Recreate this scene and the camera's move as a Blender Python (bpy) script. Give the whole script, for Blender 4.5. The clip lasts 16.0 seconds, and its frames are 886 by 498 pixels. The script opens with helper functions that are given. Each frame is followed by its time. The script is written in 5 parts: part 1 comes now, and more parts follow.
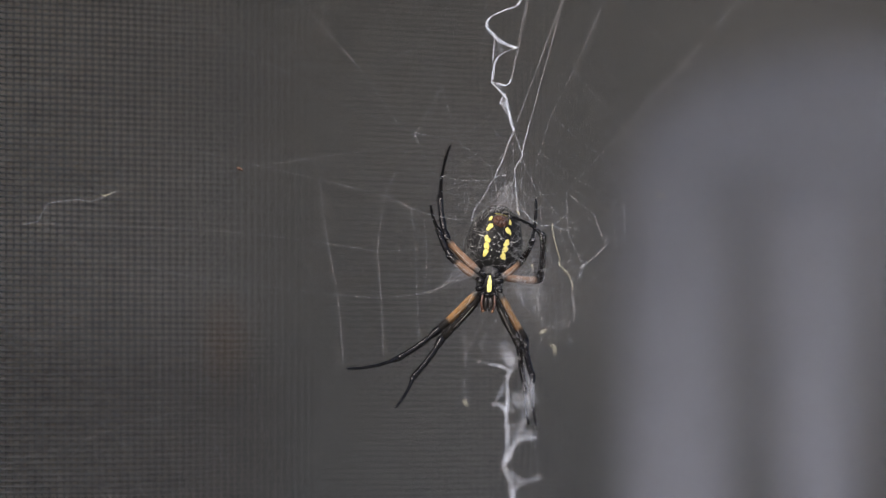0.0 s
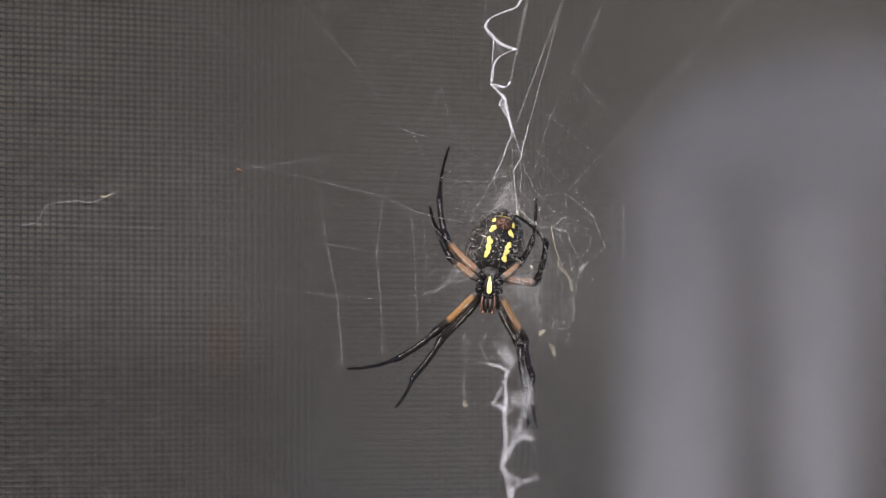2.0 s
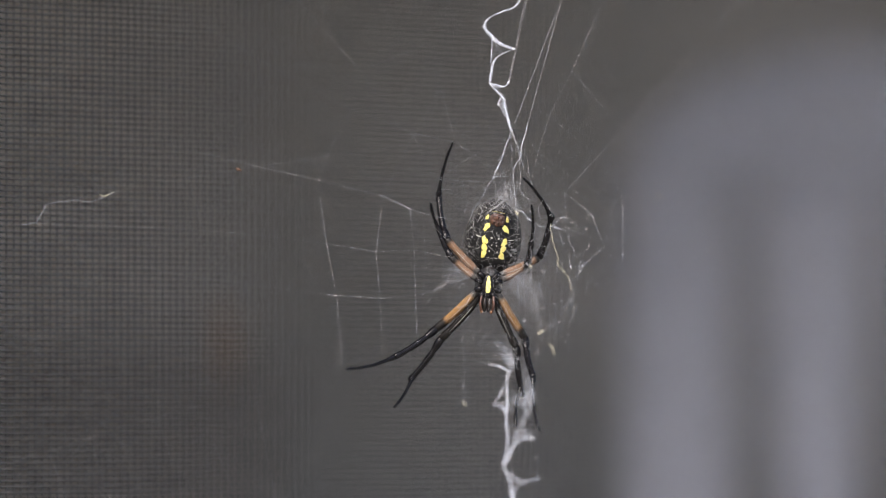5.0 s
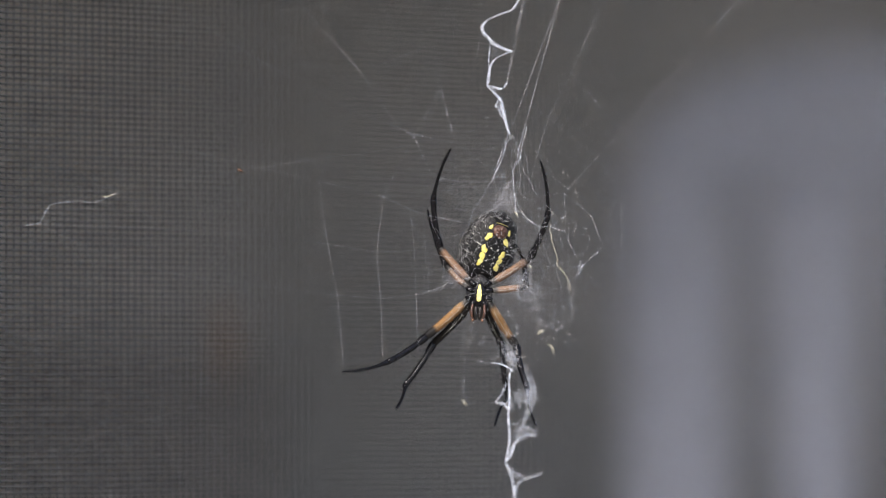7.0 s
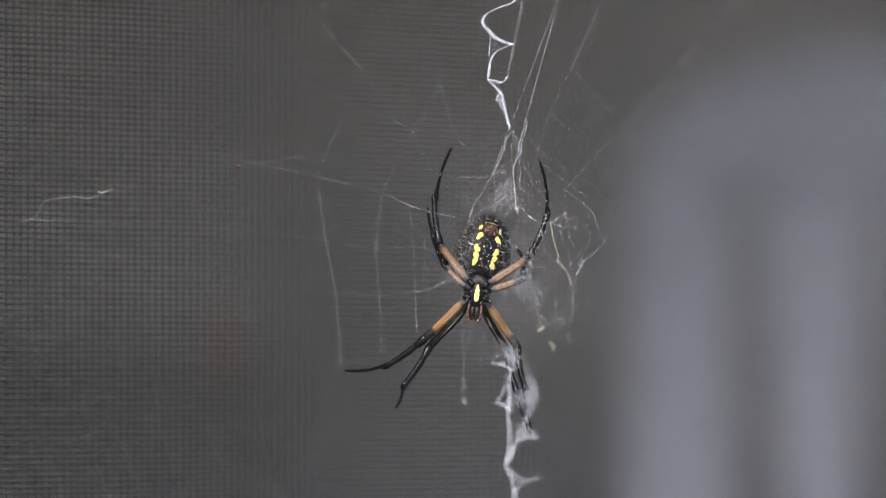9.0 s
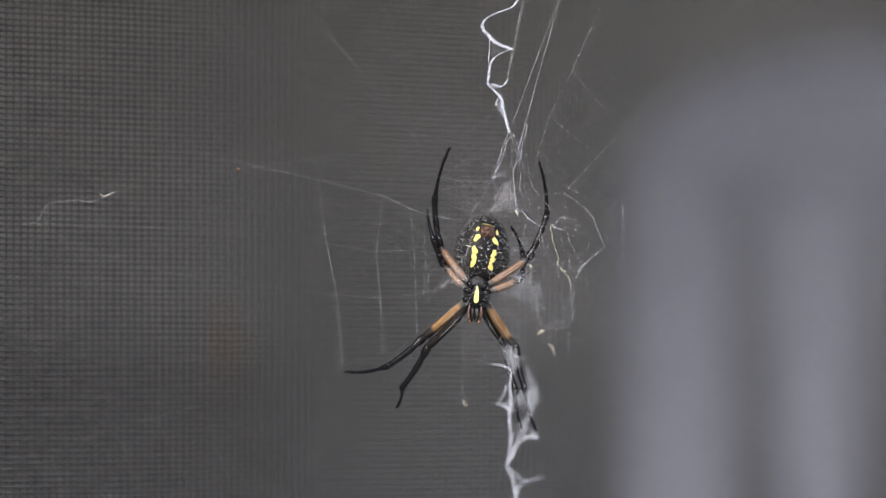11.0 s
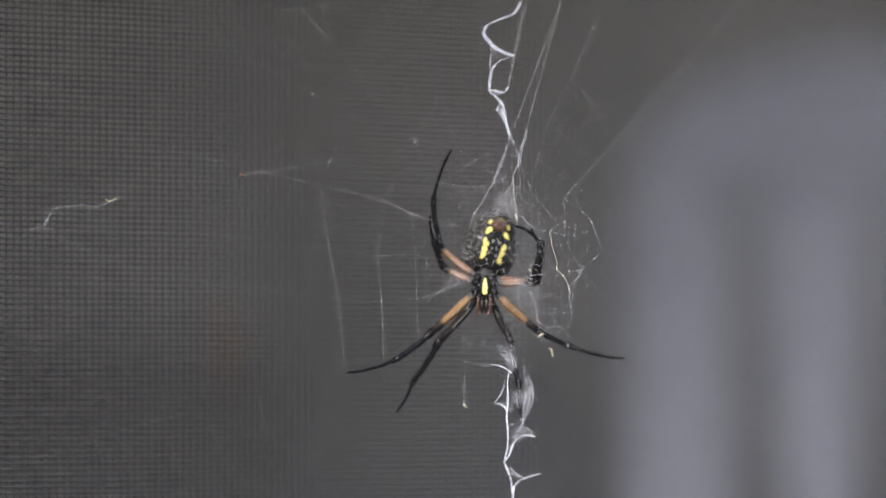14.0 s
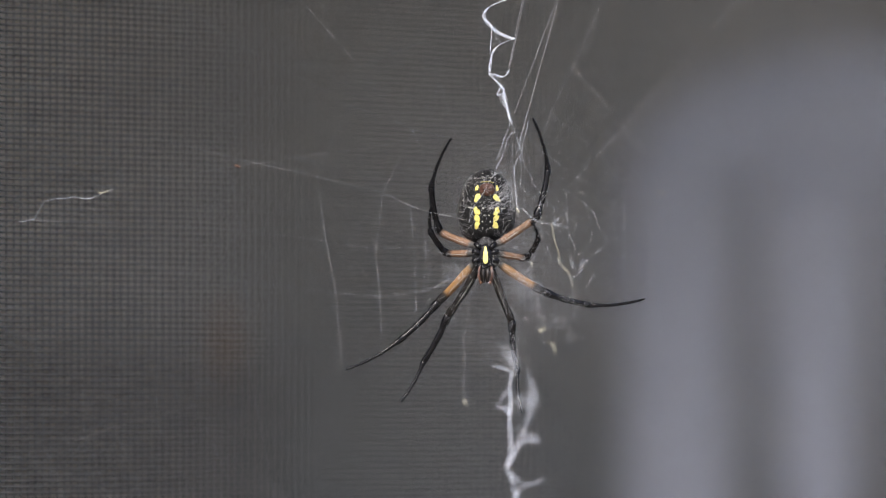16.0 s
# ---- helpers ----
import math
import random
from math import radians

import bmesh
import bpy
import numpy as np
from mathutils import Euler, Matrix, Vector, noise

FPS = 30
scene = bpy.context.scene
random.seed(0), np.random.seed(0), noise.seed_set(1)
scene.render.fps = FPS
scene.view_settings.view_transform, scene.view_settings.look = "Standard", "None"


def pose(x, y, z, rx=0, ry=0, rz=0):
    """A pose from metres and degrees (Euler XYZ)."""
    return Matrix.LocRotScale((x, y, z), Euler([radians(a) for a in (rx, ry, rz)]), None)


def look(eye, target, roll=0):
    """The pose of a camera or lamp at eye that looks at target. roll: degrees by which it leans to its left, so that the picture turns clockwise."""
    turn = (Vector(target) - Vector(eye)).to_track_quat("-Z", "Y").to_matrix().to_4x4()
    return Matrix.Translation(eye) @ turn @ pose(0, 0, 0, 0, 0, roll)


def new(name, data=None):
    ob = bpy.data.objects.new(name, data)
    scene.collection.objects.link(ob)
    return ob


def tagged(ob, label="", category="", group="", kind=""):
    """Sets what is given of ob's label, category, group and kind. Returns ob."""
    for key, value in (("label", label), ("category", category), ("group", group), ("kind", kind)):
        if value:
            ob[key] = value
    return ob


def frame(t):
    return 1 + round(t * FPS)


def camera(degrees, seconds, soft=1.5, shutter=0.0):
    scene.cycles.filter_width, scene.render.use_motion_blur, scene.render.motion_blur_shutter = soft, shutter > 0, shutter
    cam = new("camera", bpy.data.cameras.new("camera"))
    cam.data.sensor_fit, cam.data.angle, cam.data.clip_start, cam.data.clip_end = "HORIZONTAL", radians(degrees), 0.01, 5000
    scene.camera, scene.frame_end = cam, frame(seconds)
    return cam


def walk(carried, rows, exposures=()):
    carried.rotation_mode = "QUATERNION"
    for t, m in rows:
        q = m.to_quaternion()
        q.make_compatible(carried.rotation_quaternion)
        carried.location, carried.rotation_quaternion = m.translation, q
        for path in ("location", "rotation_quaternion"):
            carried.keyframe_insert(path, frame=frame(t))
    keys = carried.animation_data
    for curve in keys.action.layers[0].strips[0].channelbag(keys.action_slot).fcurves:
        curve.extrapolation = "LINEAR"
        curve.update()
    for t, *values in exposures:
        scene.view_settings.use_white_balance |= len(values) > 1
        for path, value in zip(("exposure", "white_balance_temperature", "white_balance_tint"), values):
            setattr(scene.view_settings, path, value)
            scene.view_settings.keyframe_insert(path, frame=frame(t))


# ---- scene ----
# Chart units: u to the right and v down on the web's plane, 7.2 units to a millimetre, (784, 441) on the lens axis.
UNIT = 1 / 7200.0
HEIGHT = 0.75                      # lens above the porch floor
REACH = 784 * UNIT / math.tan(radians(12.0))   # lens to the web's plane
EYE = Vector((0.0, -REACH, HEIGHT))

cam = camera(24.0, 16.0, soft=1.0, shutter=0.25)
cam.data.dof.use_dof = True
cam.data.dof.focus_distance = REACH + 0.006
cam.data.dof.aperture_fstop = 3.1
cam.data.dof.aperture_blades = 0
STILL = look(EYE, (0.0, 0.0, HEIGHT))
walk(cam, [(0.0, STILL), (16.0, STILL)],
     exposures=[(0.0, 0.9, 6700, 13), (0.4, 1.0, 6750, 13), (1.0, 1.22, 7000, 15), (4.2, 1.22, 7000, 15), (5.6, 1.22, 6550, 12), (16.0, 1.22, 6550, 12)])

# ---- light ----
world = bpy.data.worlds.new("sky")
scene.world = world
world.use_nodes = True
wn = world.node_tree.nodes
sky = wn.new("ShaderNodeTexSky")
sky.sky_type = "NISHITA"
sky.sun_disc = False
sky.sun_elevation = radians(48)
sky.sun_rotation = radians(205)
sky.air_density = 1.0
sky.dust_density = 3.0
wn["Background"].inputs["Strength"].default_value = 0.12
world.node_tree.links.new(sky.outputs[0], wn["Background"].inputs["Color"])

sun_data = bpy.data.lights.new("sun", "SUN")
sun_data.energy = 2.0
sun_data.angle = radians(14)
sun_data.color = (1.0, 0.96, 0.9)
sun = new("sun", sun_data)
sun.matrix_world = look((-1.2, -3.0, 4.2), (0.0, 0.0, HEIGHT))


# ---- materials ----
def material(name, rough=0.6, metal=0.0, spec=0.5):
    m = bpy.data.materials.new(name)
    m.use_nodes = True
    b = m.node_tree.nodes["Principled BSDF"]
    b.inputs["Roughness"].default_value = rough
    b.inputs["Metallic"].default_value = metal
    b.inputs["Specular IOR Level"].default_value = spec
    return m, m.node_tree.nodes, m.node_tree.links, b


def noise_tex(n, l, scale, detail=4.0, rough=0.55, space="Object"):
    c = n.new("ShaderNodeTexCoord")
    t = n.new("ShaderNodeTexNoise")
    t.inputs["Scale"].default_value = scale
    t.inputs["Detail"].default_value = detail
    t.inputs["Roughness"].default_value = rough
    l.new(c.outputs[space], t.inputs["Vector"])
    return t


def ramp(n, l, source, stops):
    r = n.new("ShaderNodeValToRGB")
    el = r.color_ramp.elements
    while len(el) < len(stops):
        el.new(0.5)
    for e, (p, c) in zip(el, stops):
        e.position = p
        e.color = (*c, 1.0)
    l.new(source, r.inputs["Fac"])
    return r


def bump(n, l, b, source, strength, distance):
    k = n.new("ShaderNodeBump")
    k.inputs["Strength"].default_value = strength
    k.inputs["Distance"].default_value = distance
    l.new(source, k.inputs["Height"])
    l.new(k.outputs[0], b.inputs["Normal"])


def mottled(name, dark, light, scale, rough=0.6, spec=0.5, relief=0.0, depth=0.001, metal=0.0, fine=9.0):
    """A surface with patches at one scale and grain at a finer one."""
    m, n, l, b = material(name, rough, metal, spec)
    big = noise_tex(n, l, scale)
    small = noise_tex(n, l, scale * fine, 6.0, 0.65)
    mix = n.new("ShaderNodeMix")
    mix.inputs["Factor"].default_value = 0.4
    l.new(big.outputs["Fac"], mix.inputs[2])
    l.new(small.outputs["Fac"], mix.inputs[3])
    r = ramp(n, l, mix.outputs[0], [(0.36, dark), (0.64, light)])
    l.new(r.outputs["Color"], b.inputs["Base Color"])
    if relief:
        bump(n, l, b, small.outputs["Fac"], relief, depth)
    return m


def silk(name, colour, through_light):
    m, n, l, b = material(name, 0.45, 0.0, 0.5)
    g = noise_tex(n, l, 900, 3.0)
    r = ramp(n, l, g.outputs["Fac"], [(0.3, tuple(c * 0.82 for c in colour)), (0.7, colour)])
    l.new(r.outputs["Color"], b.inputs["Base Color"])
    t = n.new("ShaderNodeBsdfTranslucent")
    l.new(r.outputs["Color"], t.inputs["Color"])
    s = n.new("ShaderNodeMixShader")
    s.inputs[0].default_value = through_light
    l.new(b.outputs[0], s.inputs[1])
    l.new(t.outputs[0], s.inputs[2])
    l.new(s.outputs[0], n["Material Output"].inputs["Surface"])
    return m


def film_skin(name, cover, edge):
    """Gauzy silk: streaks of white fibre with clear gaps between them."""
    m, n, l, b = material(name, 0.6, 0.0, 0.3)
    b.inputs["Base Color"].default_value = (0.78, 0.83, 0.95, 1)
    c = n.new("ShaderNodeTexCoord")
    mp = n.new("ShaderNodeMapping")
    mp.inputs["Scale"].default_value = (2.6, 1.0, 0.8)
    mp.inputs["Rotation"].default_value = (0.0, 0.5, 0.0)
    l.new(c.outputs["Object"], mp.inputs["Vector"])
    t = n.new("ShaderNodeTexNoise")
    t.inputs["Scale"].default_value = 600
    t.inputs["Detail"].default_value = 6
    t.inputs["Roughness"].default_value = 0.55
    t.inputs["Distortion"].default_value = 0.6
    l.new(mp.outputs[0], t.inputs["Vector"])
    big = noise_tex(n, l, 330, 2.0)
    mul = n.new("ShaderNodeMath")
    mul.operation = "MULTIPLY"
    l.new(t.outputs["Fac"], mul.inputs[0])
    l.new(big.outputs["Fac"], mul.inputs[1])
    r = n.new("ShaderNodeMapRange")
    r.inputs["From Min"].default_value = 0.1
    r.inputs["From Max"].default_value = 0.42
    r.inputs["To Min"].default_value = 0.0
    r.inputs["To Max"].default_value = cover
    l.new(mul.outputs[0], r.inputs["Value"])
    # the sheet thins out towards its edges
    sep = n.new("ShaderNodeSeparateXYZ")
    l.new(c.outputs["UV"], sep.inputs[0])
    fade = r.outputs[0]
    for k in (0, 1):
        tri = n.new("ShaderNodeMath")
        tri.operation = "PINGPONG"
        tri.inputs[1].default_value = 0.5
        l.new(sep.outputs[k], tri.inputs[0])
        soft = n.new("ShaderNodeMapRange")
        soft.interpolation_type = "SMOOTHSTEP"
        soft.inputs["From Max"].default_value = edge
        l.new(tri.outputs[0], soft.inputs["Value"])
        m2 = n.new("ShaderNodeMath")
        m2.operation = "MULTIPLY"
        l.new(fade, m2.inputs[0])
        l.new(soft.outputs[0], m2.inputs[1])
        fade = m2.outputs[0]
    clear = n.new("ShaderNodeBsdfTransparent")
    s = n.new("ShaderNodeMixShader")
    l.new(fade, s.inputs[0])
    back = n.new("ShaderNodeBsdfTranslucent")
    back.inputs["Color"].default_value = (0.78, 0.83, 0.95, 1)
    both = n.new("ShaderNodeMixShader")
    both.inputs[0].default_value = 0.45
    l.new(b.outputs[0], both.inputs[1])
    l.new(back.outputs[0], both.inputs[2])
    l.new(clear.outputs[0], s.inputs[1])
    l.new(both.outputs[0], s.inputs[2])
    l.new(s.outputs[0], n["Material Output"].inputs["Surface"])
    return m


GAUZE = film_skin("silk_gauze", 0.25, 0.38)
THIN_GAUZE = film_skin("thin_silk_gauze", 0.05, 0.45)
CLOUD = film_skin("cloudy_silk", 0.12, 0.48)
SILK = silk("white_silk", (0.84, 0.88, 0.97), 0.25)
THREAD = silk("fine_thread", (0.68, 0.68, 0.71), 0.3)
DEBRIS = mottled("pale_debris", (0.2, 0.19, 0.14), (0.42, 0.4, 0.31), 1800, 0.7)
RUST = mottled("rusty_debris", (0.06, 0.026, 0.014), (0.12, 0.055, 0.03), 2500, 0.6)


def stained_coating():
    """Charcoal coating with a rust-brown smudge of its own shape."""
    m, n, l, b = material("charcoal_screen_coating", 0.5, 0.0, 0.4)
    g = noise_tex(n, l, 300, 5.0)
    base = ramp(n, l, g.outputs["Fac"], [(0.36, (0.014, 0.014, 0.015)), (0.64, (0.034, 0.034, 0.035))])
    c = n.new("ShaderNodeTexCoord")
    mp = n.new("ShaderNodeMapping")
    mp.inputs["Location"].default_value = (-0.0585 * 120, 0.0, -0.7262 * 66)
    mp.inputs["Scale"].default_value = (120, 120, 66)
    l.new(c.outputs["Object"], mp.inputs["Vector"])
    ball = n.new("ShaderNodeTexGradient")
    ball.gradient_type = "SPHERICAL"
    l.new(mp.outputs[0], ball.inputs["Vector"])
    mix = n.new("ShaderNodeMix")
    mix.data_type = "RGBA"
    l.new(ball.outputs["Fac"], mix.inputs["Factor"])
    l.new(base.outputs["Color"], mix.inputs[6])
    mix.inputs[7].default_value = (0.036, 0.023, 0.015, 1)
    l.new(mix.outputs[2], b.inputs["Base Color"])
    return m


WIRE = stained_coating()
ALUMINIUM = mottled("grey_aluminium", (0.3, 0.3, 0.31), (0.4, 0.4, 0.41), 40, 0.4, 0.5, 0.1, 0.0004, 0.8)
BLACK = mottled("glossy_black_cuticle", (0.003, 0.003, 0.0045), (0.01, 0.0095, 0.011), 900, 0.22, 0.2, 0.3, 0.00012)
GREY_HAIR = mottled("grey_haired_cuticle", (0.003, 0.003, 0.004), (0.03, 0.03, 0.033), 2300, 0.34, 0.45, 0.6, 0.0002)
YELLOW = mottled("yellow_patch", (0.5, 0.42, 0.07), (0.76, 0.69, 0.24), 1400, 0.65, 0.3, 0.2, 0.0001)
CREAM = mottled("cream_yellow_stripe", (0.74, 0.66, 0.14), (0.88, 0.83, 0.34), 1400, 0.5, 0.4)
HAIR = mottled("pale_hair", (0.01, 0.01, 0.011), (0.085, 0.085, 0.089), 700, 0.5)
AMBER = mottled("amber_tip", (0.1, 0.048, 0.024), (0.21, 0.1, 0.05), 1500, 0.4)
PALE = mottled("pale_fleck", (0.26, 0.26, 0.235), (0.48, 0.48, 0.43), 1800, 0.55)
BROWN = mottled("red_brown_cuticle", (0.018, 0.008, 0.006), (0.105, 0.042, 0.025), 1300, 0.3, 0.5, 0.4, 0.0002)
# Grey of the highlight that is painted at each knee.
GREY_GLINT = mottled("painted_joint_glint", (0.05, 0.05, 0.052), (0.2, 0.2, 0.21), 2500, 0.35, 0.4)
JAW = mottled("dark_brown_jaw", (0.003, 0.003, 0.003), (0.016, 0.009, 0.007), 900, 0.35, 0.5, 0.3, 0.0002)


def abdomen_skin():
    """Black skin whose flanks carry a net of pale hairs."""
    m, n, l, b = material("black_abdomen_skin", 0.42, 0.0, 0.1)
    c = n.new("ShaderNodeTexCoord")
    mp = n.new("ShaderNodeMapping")
    mp.inputs["Scale"].default_value = (1.0, 1.0, 0.55)
    l.new(c.outputs["Object"], mp.inputs["Vector"])
    warp = n.new("ShaderNodeTexNoise")
    warp.inputs["Scale"].default_value = 700
    l.new(mp.outputs[0], warp.inputs["Vector"])
    add = n.new("ShaderNodeMix")
    add.data_type = "RGBA"
    add.blend_type = "LINEAR_LIGHT"
    add.inputs["Factor"].default_value = 0.0012
    l.new(mp.outputs[0], add.inputs[6])
    l.new(warp.outputs["Color"], add.inputs[7])
    v = n.new("ShaderNodeTexVoronoi")
    v.feature = "DISTANCE_TO_EDGE"
    v.inputs["Scale"].default_value = 620
    l.new(add.outputs[2], v.inputs["Vector"])
    net = ramp(n, l, v.outputs["Distance"], [(0.015, (1, 1, 1)), (0.07, (0, 0, 0))])
    sep = n.new("ShaderNodeSeparateXYZ")
    l.new(c.outputs["Object"], sep.inputs[0])
    ab = n.new("ShaderNodeMath")
    ab.operation = "ABSOLUTE"
    l.new(sep.outputs[0], ab.inputs[0])
    flank = n.new("ShaderNodeMapRange")
    flank.inputs["From Min"].default_value = 0.0022
    flank.inputs["From Max"].default_value = 0.0048
    l.new(ab.outputs[0], flank.inputs["Value"])
    patch = noise_tex(n, l, 420, 3.0)
    pr = ramp(n, l, patch.outputs["Fac"], [(0.42, (0, 0, 0)), (0.62, (1, 1, 1))])
    m1 = n.new("ShaderNodeMath")
    m1.operation = "MULTIPLY"
    l.new(net.outputs["Color"], m1.inputs[0])
    l.new(flank.outputs[0], m1.inputs[1])
    m2 = n.new("ShaderNodeMath")
    m2.operation = "MULTIPLY"
    l.new(m1.outputs[0], m2.inputs[0])
    l.new(pr.outputs["Color"], m2.inputs[1])
    mix = n.new("ShaderNodeMix")
    mix.data_type = "RGBA"
    l.new(m2.outputs[0], mix.inputs["Factor"])
    grain = noise_tex(n, l, 2500, 5.0)
    base = ramp(n, l, grain.outputs["Fac"], [(0.35, (0.004, 0.004, 0.005)), (0.7, (0.017, 0.0165, 0.016))])
    l.new(base.outputs["Color"], mix.inputs[6])
    mix.inputs[7].default_value = (0.14, 0.14, 0.137, 1)
    l.new(mix.outputs[2], b.inputs["Base Color"])
    bump(n, l, b, grain.outputs["Fac"], 0.5, 0.00015)
    return m


ABDOMEN = abdomen_skin()


def femur_skin(name, start, end, tone):
    """Dark hip, orange middle and black far end along the limb's own z axis."""
    m, n, l, b = material(name, 0.52, 0.0, 0.25)
    c = n.new("ShaderNodeTexCoord")
    sep = n.new("ShaderNodeSeparateXYZ")
    l.new(c.outputs["Object"], sep.inputs[0])
    g = noise_tex(n, l, 1500, 4.0)
    wob = n.new("ShaderNodeMath")
    wob.operation = "MULTIPLY_ADD"
    l.new(g.outputs["Fac"], wob.inputs[0])
    wob.inputs[1].default_value = 0.0016
    l.new(sep.outputs[2], wob.inputs[2])
    mr = n.new("ShaderNodeMapRange")
    mr.inputs["From Min"].default_value = 0.0008
    mr.inputs["From Max"].default_value = 0.0158
    l.new(wob.outputs[0], mr.inputs["Value"])
    dark = (0.012, 0.011, 0.011)
    hair = (0.06, 0.058, 0.056)
    o1, o2 = tone
    r = ramp(n, l, mr.outputs[0], [(max(start - 0.05, 0.0), hair), (start, o1), ((start + end) / 2, o2), (end - 0.03, o2), (end + 0.05, dark)])
    sp = noise_tex(n, l, 3800, 3.0)
    fl = ramp(n, l, sp.outputs["Fac"], [(0.36, (0.25, 0.2, 0.17)), (0.46, (1, 1, 1))])
    mix = n.new("ShaderNodeMix")
    mix.data_type = "RGBA"
    mix.blend_type = "MULTIPLY"
    mix.inputs["Factor"].default_value = 0.75
    l.new(r.outputs["Color"], mix.inputs[6])
    l.new(fl.outputs["Color"], mix.inputs[7])
    l.new(mix.outputs[2], b.inputs["Base Color"])
    bump(n, l, b, sp.outputs["Fac"], 0.3, 0.00012)
    return m


ORANGE_LONG = femur_skin("orange_banded_limb", 0.2, 0.78, ((0.225, 0.138, 0.07), (0.215, 0.118, 0.048)))
ORANGE_SHORT = femur_skin("orange_short_limb", 0.2, 0.49, ((0.18, 0.112, 0.078), (0.17, 0.1, 0.062)))
ORANGE_BACK = femur_skin("orange_hind_limb", 0.2, 0.74, ((0.18, 0.112, 0.078), (0.17, 0.1, 0.062)))
DARK_LIMB = mottled("dark_grey_limb", (0.004, 0.004, 0.004), (0.02, 0.018, 0.017), 900, 0.2, 0.07, 0.25, 0.0001)


# ---- mesh helpers ----
def chart(u, v, depth=0.0):
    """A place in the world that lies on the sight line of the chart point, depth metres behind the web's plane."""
    k = UNIT * (REACH + depth) / REACH
    return Vector(((u - 784) * k, depth, HEIGHT + (441 - v) * k))


def mesh_of(name, verts, faces, mat, smooth=True):
    me = bpy.data.meshes.new(name)
    me.from_pydata([tuple(v) for v in verts], [], faces)
    if smooth:
        me.polygons.foreach_set("use_smooth", [True] * len(faces))
    me.materials.append(mat)
    me.update()
    return me


def part(name, bm, mat, parent, label="", smooth=False):
    """Links a bmesh, or a pair of vertices and faces, as one mesh object under a thing or a part."""
    if isinstance(bm, tuple):
        me = mesh_of(name, bm[0], bm[1], mat, smooth)
    else:
        me = bpy.data.meshes.new(name)
        bm.to_mesh(me)
        bm.free()
        if smooth:
            me.polygons.foreach_set("use_smooth", [True] * len(me.polygons))
        me.materials.append(mat)
    ob = new(name, me)
    ob.parent = parent
    return tagged(ob, label)


def box(bm, lo, hi, bevel=0.0):
    r = bmesh.ops.create_cube(bm, size=1.0)
    lo, hi = Vector(lo), Vector(hi)
    for v in r["verts"]:
        v.co = Vector(((v.co[i] + 0.5) * (hi[i] - lo[i]) + lo[i]) for i in range(3))
    if bevel:
        edges = list({e for v in r["verts"] for e in v.link_edges})
        bmesh.ops.bevel(bm, geom=edges, offset=bevel, segments=2, affect="EDGES", profile=0.6)
    return bm


def one_box(lo, hi, bevel=0.0):
    return box(bmesh.new(), lo, hi, bevel)


def tube(points, radii, sides=5, flat=1.0):
    """A capped tube along points; flat squeezes it along y."""
    pts = [Vector(p) for p in points]
    verts, faces = [], []
    for i, p in enumerate(pts):
        d = (pts[min(i + 1, len(pts) - 1)] - pts[max(i - 1, 0)]).normalized()
        side = d.cross(Vector((0, 1, 0)))
        if side.length < 1e-4:
            side = d.cross(Vector((1, 0, 0)))
        side.normalize()
        up = side.cross(d).normalized()
        r = radii[i] if isinstance(radii, (list, tuple)) else radii
        for k in range(sides):
            a = 2 * math.pi * k / sides
            verts.append(p + side * (r * math.cos(a)) + up * (r * flat * math.sin(a)))
    for i in range(len(pts) - 1):
        for k in range(sides):
            a, b = i * sides + k, i * sides + (k + 1) % sides
            faces.append((a, b, b + sides, a + sides))
    faces.append(tuple(range(sides))[::-1])
    faces.append(tuple(range((len(pts) - 1) * sides, len(pts) * sides)))
    return verts, faces


def merged(pieces):
    verts, faces = [], []
    for v, f in pieces:
        k = len(verts)
        verts += v
        faces += [tuple(i + k for i in q) for q in f]
    return verts, faces


def smooth_line(pts, steps=5):
    """A Catmull-Rom line through the points."""
    pts = [Vector(p) for p in pts]
    if len(pts) < 3:
        return pts
    out = []
    for i in range(len(pts) - 1):
        a, b, c, d = pts[max(i - 1, 0)], pts[i], pts[i + 1], pts[min(i + 2, len(pts) - 1)]
        for s in range(steps):
            t = s / steps
            out.append(0.5 * (2 * b + (c - a) * t + (2 * a - 5 * b + 4 * c - d) * t * t + (3 * b - a - 3 * c + d) * t ** 3))
    return out + [pts[-1]]




# ---- the porch ----
TURN = 17.5
HOUSE = Matrix.Translation(chart(0, 441, 0.018) - Vector((0, 0, HEIGHT))) @ pose(0, 0, 0, 0, 0, TURN)

PAINT = mottled("taupe_wall_paint", (0.52, 0.468, 0.412), (0.74, 0.668, 0.59), 1.9, 0.8, 0.3, 0.15, 0.001, 0.0, 24.0)
CEILING_PAINT = mottled("ceiling_paint", (0.5, 0.49, 0.47), (0.58, 0.57, 0.55), 2.0, 0.8, 0.3, 0.1, 0.001)
# Kept this dark to cut bounce onto the lower back wall.
CONCRETE = mottled("porch_floor_paint", (0.035, 0.033, 0.031), (0.06, 0.057, 0.054), 3.0, 0.85, 0.3, 0.3, 0.002, 0.0, 30.0)
BOUNCE_GROUND = mottled("bounce_ground", (0.2, 0.185, 0.155), (0.31, 0.29, 0.25), 1.2, 0.95, 0.2, 0.5, 0.02, 0.0, 40.0)
RESIN = mottled("pale_grey_resin", (0.51, 0.535, 0.63), (0.6, 0.63, 0.73), 5.0, 0.45, 0.5, 0.1, 0.0006, 0.0, 60.0)
SIDING = mottled("outer_wall_paint", (0.5, 0.49, 0.47), (0.62, 0.61, 0.59), 2.0, 0.75, 0.3, 0.1, 0.001)
